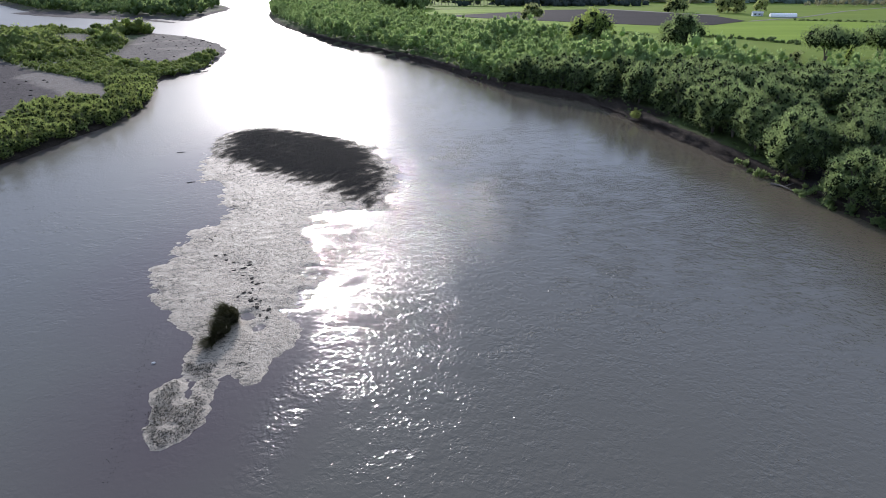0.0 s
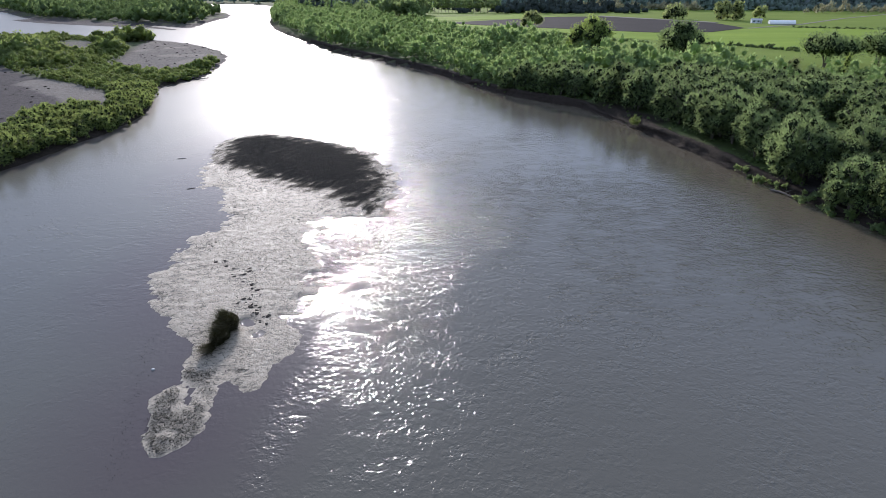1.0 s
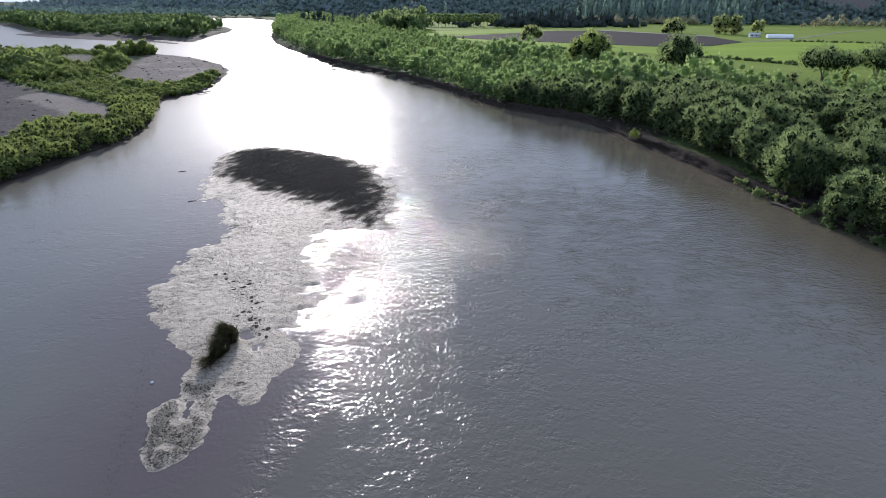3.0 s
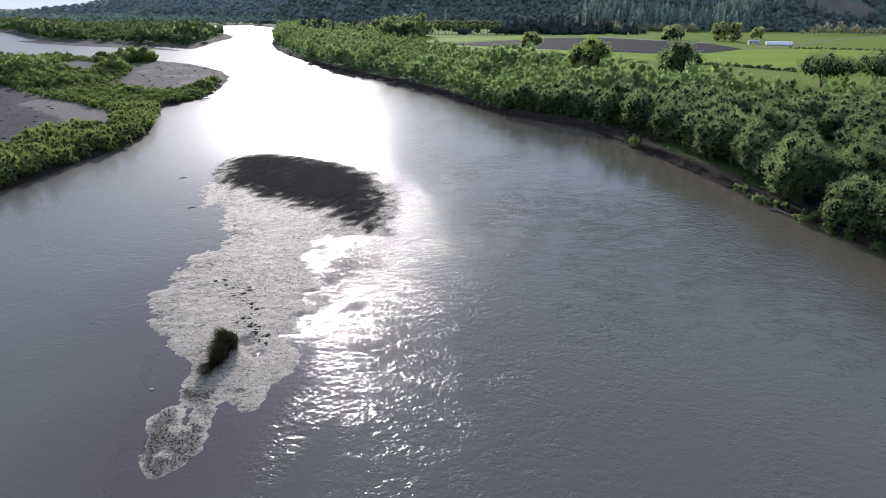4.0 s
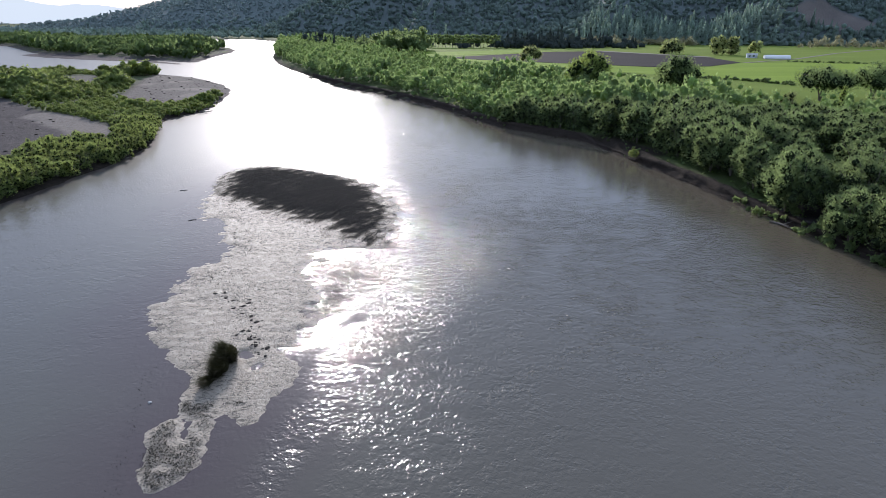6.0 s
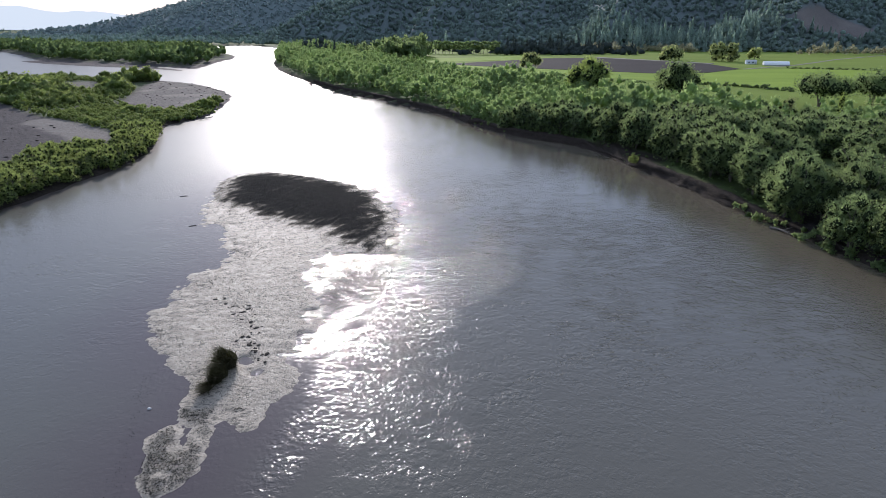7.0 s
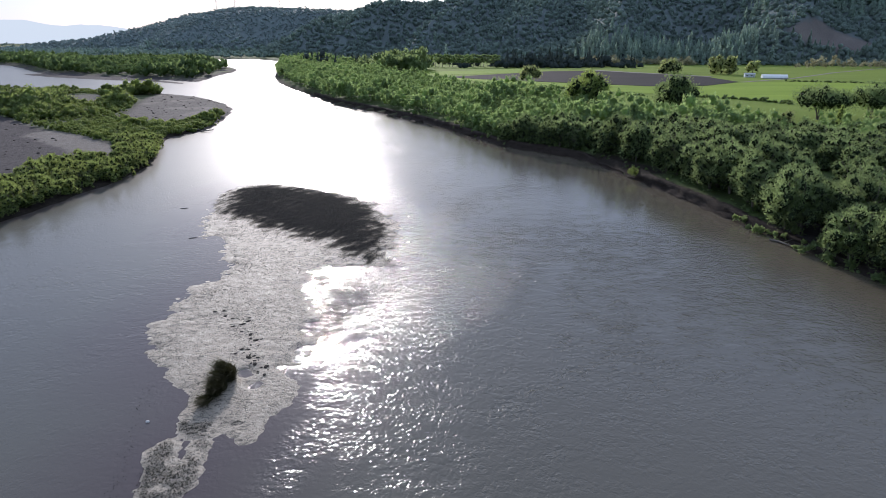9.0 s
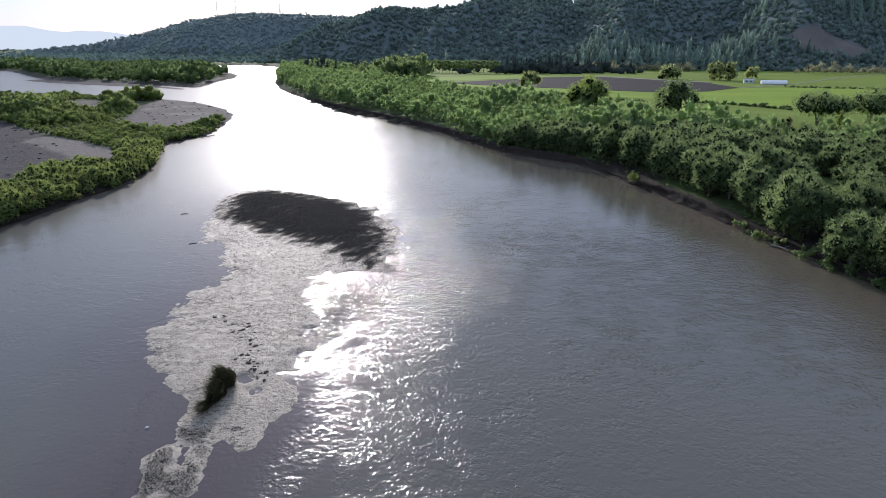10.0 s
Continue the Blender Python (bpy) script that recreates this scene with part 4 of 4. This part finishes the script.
def box(bm, x0, x1, y0, y1, z0, z1):
    m = Matrix.Translation(((x0 + x1) / 2, (y0 + y1) / 2, (z0 + z1) / 2)) @ Matrix.Diagonal((x1 - x0, y1 - y0, z1 - z0, 1))
    bmesh.ops.create_cube(bm, size=1.0, matrix=m)
    return bm


def greenhouse(x, y, turn, length):
    root = tagged(new("greenhouse"), "long white plastic film greenhouse tunnel in the meadow", "greenhouse")
    bm = bmesh.new()
    rings = []
    for k in range(13):
        u, ring = -length / 2 + length * k / 12, []
        r = 2.6 + (0.05 if k % 2 else 0.0)
        for a in range(9):
            t = math.pi * a / 8
            ring.append(bm.verts.new((u, r * math.cos(t), 0.3 + 2.1 * math.sin(t) ** 0.8)))
        rings.append(ring)
    for a, b in zip(rings, rings[1:]):
        for k in range(8):
            bm.faces.new((a[k], a[k + 1], b[k + 1], b[k]))
    bm.faces.new(rings[0]), bm.faces.new(rings[-1][::-1])
    part("film", bm, M_PLASTIC, root)
    part("door", box(bmesh.new(), length / 2 - 0.05, length / 2 + 0.06, -0.9, 0.9, 0, 2.0), M_ROOF, root)
    for side in (-1, 1):
        part("base_rail", box(bmesh.new(), -length / 2, length / 2, side * 2.62 - 0.06, side * 2.62 + 0.06, -0.2, 0.45), M_STEEL, root)
    root.matrix_basis = pose(x, y, 2.4, 0, 0, turn)
    return root


greenhouse(205.5, 400, -14, 14.5)


def shed(x, y, turn):
    root = tagged(new("farm_shed"), "small pale blue-grey farm shed with a sheet roof", "shed")
    part("wall", box(bmesh.new(), -4.2, 4.2, -2.2, 2.2, -0.2, 2.7), M_WALL, root)
    bm = bmesh.new()
    p = [bm.verts.new(c) for c in ((-4.6, -2.6, 2.65), (4.6, -2.6, 2.65), (4.6, 0, 3.7), (-4.6, 0, 3.7), (-4.6, 2.6, 2.65), (4.6, 2.6, 2.65), (-4.6, 0, 2.75), (4.6, 0, 2.75))]
    for f in ((0, 1, 2, 3), (3, 2, 5, 4), (0, 3, 6), (3, 4, 6), (1, 7, 2), (2, 7, 5), (0, 6, 7, 1), (6, 4, 5, 7)):
        bm.faces.new([p[i] for i in f])
    part("roof", bm, M_ROOF, root)
    for u in (-2.2, 1.2):
        w = part("window", box(bmesh.new(), u - 0.75, u + 0.75, -2.26, -2.18, 1.0, 2.1), M_GLASS, root)
        part("sill", box(bmesh.new(), u - 0.85, u + 0.85, -2.36, -2.2, 0.92, 0.99), M_ROOF, w)
    part("door", box(bmesh.new(), 2.7, 3.6, -2.25, -2.19, 0.0, 2.0), M_STEEL, root)
    root.matrix_basis = pose(x, y, 2.4, 0, 0, turn) @ Matrix.Scale(0.72, 4)


shed(196.5, 414, -12)


def van(x, y, turn):
    root = tagged(new("van"), "small white van parked behind the shed", "van")
    bm = box(bmesh.new(), -2.1, 2.1, -0.85, 0.85, 0.45, 1.15)
    box(bm, -2.05, 1.1, -0.8, 0.8, 1.14, 1.95)
    part("body", bm, M_PLASTIC, root)
    part("windscreen", box(bmesh.new(), 1.08, 1.14, -0.7, 0.7, 1.2, 1.85), M_GLASS, root)
    for u in (-1.3, 1.3):
        for v in (-0.8, 0.8):
            bm = bmesh.new()
            bmesh.ops.create_cone(bm, cap_ends=True, segments=14, radius1=0.33, radius2=0.33, depth=0.2, matrix=pose(u, v, 0.33, 90, 0, 0))
            part("wheel", bm, M_GLASS, root)
    root.matrix_basis = pose(x, y, 2.38, 0, 0, turn)


van(202, 424, -10)


def mast(x, y, height, width):
    root = tagged(new("radio_mast"), "thin steel lattice mast on the wooded ridge", "mast", "masts on the ridge")
    z = float(on_ground(np.array([x]), np.array([y]))[0])
    for a in range(3):
        t = 2 * math.pi * a / 3
        v, f = tube([(width * math.cos(t), width * math.sin(t), -1), (width * 0.3 * math.cos(t), width * 0.3 * math.sin(t), height)], [0.35, 0.2], 5)
        part("leg", mesh_of("leg", v, f, M_STEEL), None, root)
    for k in range(8):
        h0, w0 = height * (k + 0.5) / 8, width * (1 - 0.7 * (k + 0.5) / 8)
        v, f = tube([(w0 * math.cos(t), w0 * math.sin(t), h0) for t in (0, 2.094, 4.189, 6.283)], [0.14] * 4, 4)
        part("brace", mesh_of("brace", v, f, M_STEEL), None, root)
    root.location = (x, y, z)


mast(-505, 1480, 34, 2.2)
mast(-463, 1480, 52, 2.6)
mast(-365, 1480, 28, 2.0)

# ------------------------------------------------------------------ far mountains
def far_range():
    m = Nodes("self-lit far mountains with painted haze")
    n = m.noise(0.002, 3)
    # the backdrop glows by itself, with the haze mixed into its pale blue
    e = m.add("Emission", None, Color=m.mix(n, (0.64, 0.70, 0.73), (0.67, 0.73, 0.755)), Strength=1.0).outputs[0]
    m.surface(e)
    xs = np.arange(-4200, 1200, 40.0)
    top = np.interp(xs, [-4200, -3300, -2965, -2814, -2669, -2557, -2441, -2328, -2124, -1800, 1200], [90, 140, 154, 152, 122, 114, 129, 124, 96, 60, 20]) + 10 * fbm(xs, xs * 0, 160, 4)
    v = np.vstack([np.stack([xs, np.full(xs.shape, 4350.0), np.full(xs.shape, -5.0)], 1), np.stack([xs, np.full(xs.shape, 4450.0), top], 1)])
    k = np.arange(len(xs) - 1)
    f = np.stack([k, k + 1, k + 1 + len(xs), k + len(xs)], 1)
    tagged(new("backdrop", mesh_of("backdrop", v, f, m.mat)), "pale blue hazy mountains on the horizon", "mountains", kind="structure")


far_range()


# ------------------------------------------------------------------ eroded bank
def bank_strip():
    m = Nodes("eroded bank earth")
    n1, n2 = m.noise(1.5, 5, 0.6, m.place((1, 1, 3))), m.noise(7.0, 4)
    c = m.ramp(n1, (0.25, (0.018, 0.015, 0.013)), (0.6, (0.048, 0.039, 0.032)), (0.85, (0.085, 0.067, 0.05)))
    m.surface(m.principled(c, 0.95, m.bump(m.math("ADD", n1, n2), 0.9, 0.2), Specular_IOR_Level=0.1))
    line = chaikin(RIGHT_BANK, 2, False)
    seg = np.r_[0, np.cumsum(np.hypot(*np.diff(line, axis=0).T))]
    t = np.arange(0, seg[-1], 0.45)
    px, py = np.interp(t, seg, line[:, 0]), np.interp(t, seg, line[:, 1])
    keep = (py > 58) & (py < 300)
    px, py = px[keep], py[keep]
    tx, ty = np.gradient(px), np.gradient(py)
    ln = np.hypot(tx, ty)
    ox, oy = ty / ln, -tx / ln
    side = np.sign(-np.median(ox)) or 1
    ox, oy = ox * side, oy * side
    rows = [(0.55, -0.5), (0.35, 0.05), (0.1, 0.35), (-0.1, 0.8), (-0.02, 1.25), (-0.3, 1.6), (-0.8, 1.66), (-1.6, 1.2)]
    V = []
    for k, (out, z) in enumerate(rows):
        wob = 0.9 * fbm(px, py + 31 * k * 0.15, 2.6, 4, 0.6) + 0.9 * fbm(px, py, 6, 2)
        notch = smooth(112, 118, py) * (1 - smooth(130, 137, py))
        zz = z * (1 - 0.65 * notch) * (0.45 + 0.55 * smooth(76, 92, py)) + (0.25 * fbm(px + 7 * k, py, 1.6, 3) if k > 1 else 0)
        V.append(np.stack([px + ox * (out + 0.7 * wob - 0.5), py + oy * (out + 0.7 * wob - 0.5), zz], 1))
    n = len(px)
    ob = new("eroded_bank", mesh_of("eroded_bank", np.vstack(V), grid_faces(n, len(rows)), m.mat, True))
    tagged(ob, "dark crumbling earth bank cut by the river", "riverbank", kind="structure")


bank_strip()


# ------------------------------------------------------------------ things on the bar
M_TUFT = leaf_material("dry and green grass blades", (0.022, 0.022, 0.011), (0.085, 0.08, 0.04), (0.10, 0.105, 0.04), 0.25)
M_STUBBLE = leaf_material("dark river stubble", (0.014, 0.014, 0.010), (0.04, 0.039, 0.027), (0.03, 0.034, 0.02), 0.1)
M_CLOD = plain("wet dark clod", (0.028, 0.025, 0.022), 0.85, 9.0, 0.3, Specular_IOR_Level=0.05)
M_WOOD = plain("bleached driftwood", (0.13, 0.115, 0.10), 0.85, 14.0, 0.35)


def blades(rng, xs, ys, zs, length, width, lean, stray=0.25):
    n = len(xs)
    a = rng.uniform(0, 2 * math.pi, n)
    l = length * rng.uniform(0.5, 1.3, n)
    base = np.stack([xs, ys, zs], 1)
    tip = base + np.stack([lean[0] * l + rng.normal(0, stray, n) * l, lean[1] * l + rng.normal(0, stray, n) * l, l * rng.uniform(0.35, 0.9, n)], 1)
    w = np.stack([np.cos(a), np.sin(a), 0 * a], 1) * width
    return np.stack([base - w, base + w, tip], 1).reshape(-1, 3), np.arange(3 * n).reshape(n, 3)


def tuft():
    root = tagged(new("grass_tuft"), "dark shaggy clump of grass and flood debris on the mudbar", "grass clump")
    r2 = np.random.RandomState(41)
    for k, (x, y, r, h) in enumerate([(-0.45, -1.5, 0.2, 0.25), (-0.2, -0.9, 0.36, 0.5), (0.15, -0.5, 0.3, 0.45), (-0.1, 0.1, 0.42, 0.8), (0.3, 0.5, 0.4, 0.75), (-0.05, 0.9, 0.4, 0.95), (0.35, 1.25, 0.3, 0.6)]):
        v = ICO2_V * r2.uniform(0.8, 1.15, (len(ICO2_V), 1)) * np.array([r, r * 1.15, h]) + np.array([x, y, 0.0])
        part("root_clod", mesh_of("root_clod", v, ICO2_F, M_CLOD, True), None, root)
        d = r2.normal(0, 1, (900, 3))
        d[:, 2] = np.abs(d[:, 2])
        d /= np.linalg.norm(d, axis=1, keepdims=True)
        p = d * np.array([r, r * 1.15, h]) + np.array([x, y, 0.0])
        bv, bf = blades(r2, p[:, 0], p[:, 1], p[:, 2], 0.7, 0.022, ((-0.5, -0.9), (0.1, -0.6), (-0.5, -0.3))[k % 3], 0.4)
        part("grass_clump", mesh_of("grass_clump", bv, bf, M_TUFT), None, root)
    root.matrix_basis = pose(-16.9, 41.7, 0.05, 0, 0, 8) @ Matrix.Diagonal((1.2, 1.45, 1.15, 1))


tuft()


def stubble(name, label, box_, gap, keep, length, width, lean, seed):
    r2 = np.random.RandomState(seed)
    xs, ys = scatter(r2, box_, gap, keep)
    z = bar_height(xs, ys)[0]
    ok = z > -0.03
    v, f = blades(r2, xs[ok], ys[ok], z[ok] - 0.02, length, width, lean)
    return tagged(new(name, mesh_of(name, v, f, M_STUBBLE if "dark" in label else M_TUFT)), label, "stubble", kind="stuff")


def mound_keep(x, y):
    top = inside_by(x, y, MOUND)
    u, v = 0.5 * x + 0.87 * y, 0.87 * x - 0.5 * y
    return smooth(-0.8, 0.9, 0.3 * top + 0.8 * fbm(u * 0.18, v, 0.55, 3, 0.6) + 0.9 * fbm(x, y, 1.1, 3)) * (top > -6)


stubble("gravel_stubble", "dark flattened plant stubble on the gravel hump", (-42, 0, 66, 114), 0.19, mound_keep, 0.20, 0.045, (0.6, 1.0), 51)
stubble("lobe_stubble", "dark green-brown grass stubble on the low mud spit", (-21, -13, 27, 37.5), 0.055, lambda x, y: 0.85 * smooth(-0.1, 0.5, bar_in(x, y)) * (y < 37) * smooth(-0.25, 0.2, fbm(x, y, 1.2, 3) - 0.16 * (x + 15.9)), 0.13, 0.035, (0.1, -0.3), 52)
stubble("mud_stubble", "sparse dark plant specks scattered on the wet mud", (-31, -8, 36, 86), 0.2, lambda x, y: 0.6 * smooth(0.0, 1.2, bar_in(x, y)) * smooth(-0.15, 0.3, fbm(x, y, 3.5, 3) + 0.013 * (y - 56)), 0.09, 0.08, (0.35, 0.25), 53)


def clods():
    r2 = np.random.RandomState(61)
    kinds = [mesh_of("mud_clod", ICO2_V * r2.uniform(0.7, 1.2, (len(ICO2_V), 1)) * np.array([0.26, 0.17, 0.03]), ICO2_F, M_CLOD, True) for _ in range(4)]
    for k in range(80):
        t = r2.rand()
        x = np.interp(t, [0, 0.3, 0.55, 0.75, 1], [-21.8, -19.1, -16.8, -16.3, -14.2]) + r2.normal(0, 0.7) * (0.3 + r2.rand())
        y = np.interp(t, [0, 0.3, 0.55, 0.75, 1], [55.4, 52.8, 49.3, 46.5, 43.3]) + r2.normal(0, 0.4)
        z = float(bar_height(np.array([x]), np.array([y]))[0][0])
        ob = tagged(new("mud_clod", kinds[k % 4]), "small dark clod of earth on the wet mud", "clod", "clods on the mudbar")
        ob.matrix_basis = pose(x, y, max(z, 0.0) + 0.02, 0, 0, r2.uniform(0, 180)) @ Matrix.Scale(0.2 + 0.9 * r2.rand() ** 2, 4)


clods()


def driftwood(x, y, z, turn, length, thick, label):
    root = tagged(new("driftwood_branch"), label, "driftwood", "driftwood by the river")
    r2 = np.random.RandomState(int(abs(x) * 10))
    pts = [(length * (k / 6 - 0.5), r2.normal(0, 0.04) * length, thick * 0.4 + r2.normal(0, 0.01) * length) for k in range(7)]
    v, f = tube(pts, [thick * (1 - 0.7 * k / 6) for k in range(7)], 7)
    part("stem", mesh_of("stem", v, f, M_WOOD, True), None, root)
    for k in (2, 3, 5):
        p = np.array(pts[k])
        v, f = tube([p, p + [0.12 * length, (-1) ** k * 0.15 * length, 0.1 * length]], [thick * 0.45, thick * 0.12], 5)
        part("twig", mesh_of("twig", v, f, M_WOOD, True), None, root)
    root.matrix_basis = pose(x, y, z, 0, 0, turn)


driftwood(-40.6, 94.3, 0.0, 20, 1.1, 0.07, "dark snagged branch sticking out of the river")
driftwood(-33.4, 79.0, 0.0, 35, 1.0, 0.07, "dark snagged branch sticking out of the river")
driftwood(44.2, 75.5, 0.12, -70, 5.5, 0.16, "pale stranded log lying along the earth bank")
driftwood(-70.6, 183.0, 0.3, 55, 6.0, 0.22, "pale stranded log at the water's edge")
driftwood(-67.9, 180.5, 0.25, 48, 4.0, 0.18, "pale stranded log at the water's edge")


def reed_specks():
    """Dead stems that stand out of the shallows beside the bar."""
    r2 = np.random.RandomState(71)
    t = r2.uniform(0, 1, 700) ** 0.8
    xs = np.interp(t, [0, 0.5, 1], [-17.9, -19.6, -22.4]) + r2.normal(0, 0.28, 700)
    ys = np.interp(t, [0, 0.5, 1], [26.0, 31.5, 41.0]) + r2.normal(0, 0.7, 700)
    v, f = blades(r2, xs, ys, np.full(700, -0.03), 0.09, 0.03, (0.2, 0.3))
    tagged(new("dead_stems", mesh_of("dead_stems", v, f, M_STUBBLE)), "dark dead plant stems poking out of the shallows", "stubble", kind="stuff")


reed_specks()


def scattered_stones(name, label, box_, gap, keep, size, seed):
    r2 = np.random.RandomState(seed)
    xs, ys = scatter(r2, box_, gap, keep)
    zs = ground_height(xs, ys)
    V, F = [], []
    for k, (x, y, z) in enumerate(zip(xs, ys, zs)):
        V.append(ICO_V * r2.uniform(0.6, 1.3, (len(ICO_V), 1)) * np.array([1.3, 0.9, 0.55]) * size * r2.uniform(0.4, 1.5) + (x, y, z))
        F.append(ICO_F + 12 * k)
    tagged(new(name, mesh_of(name, np.vstack(V), np.vstack(F), M_CLOD, True)), label, "debris", kind="stuff")


scattered_stones("gravel_debris", "dark stones and weed clumps scattered on the gravel spit", (-135, -70, 190, 305), 3.0, lambda x, y: 0.35 * (inside_by(x, y, SPIT) > 2), 0.32, 81)
scattered_stones("mudflat_debris", "dark clumps scattered on the bare mudflat", (-160, -70, 100, 215), 4.0, lambda x, y: 0.3 * (inside_by(x, y, MUDFLAT) > 2), 0.3, 82)


def fallen_shrub(x, y, turn):
    root = tagged(new("fallen_shrub"), "half-fallen leafy shrub hanging from the tip of the earth bank", "shrub")
    r2 = np.random.RandomState(91)
    tv, tf = trunk_arrays(r2, 2.4, 1.2, 3, 0.7, 0.05)
    part("trunk", mesh_of("trunk", tv, tf, M_BARK, True), None, root)
    lv, lf, cv, cf = crown_arrays(r2, 1.1, 0.4, 2.4, 8, 420, 0.35, 0.16)
    part("crown", mesh_of("crown", lv, lf, M_SHRUB), None, root)
    root.matrix_basis = pose(x, y, 0.6, 38, 0, turn)


fallen_shrub(34.8, 115.5, 70)
pale_stone = new("pale_stone", mesh_of("pale_stone", ICO2_V * np.array([0.15, 0.11, 0.09]), ICO2_F, plain("pale stone", (0.5, 0.49, 0.47), 0.8, 9.0), True))
tagged(pale_stone, "small pale stone standing out of the shallows", "stone").location = (-20.4, 36.9, 0.03)
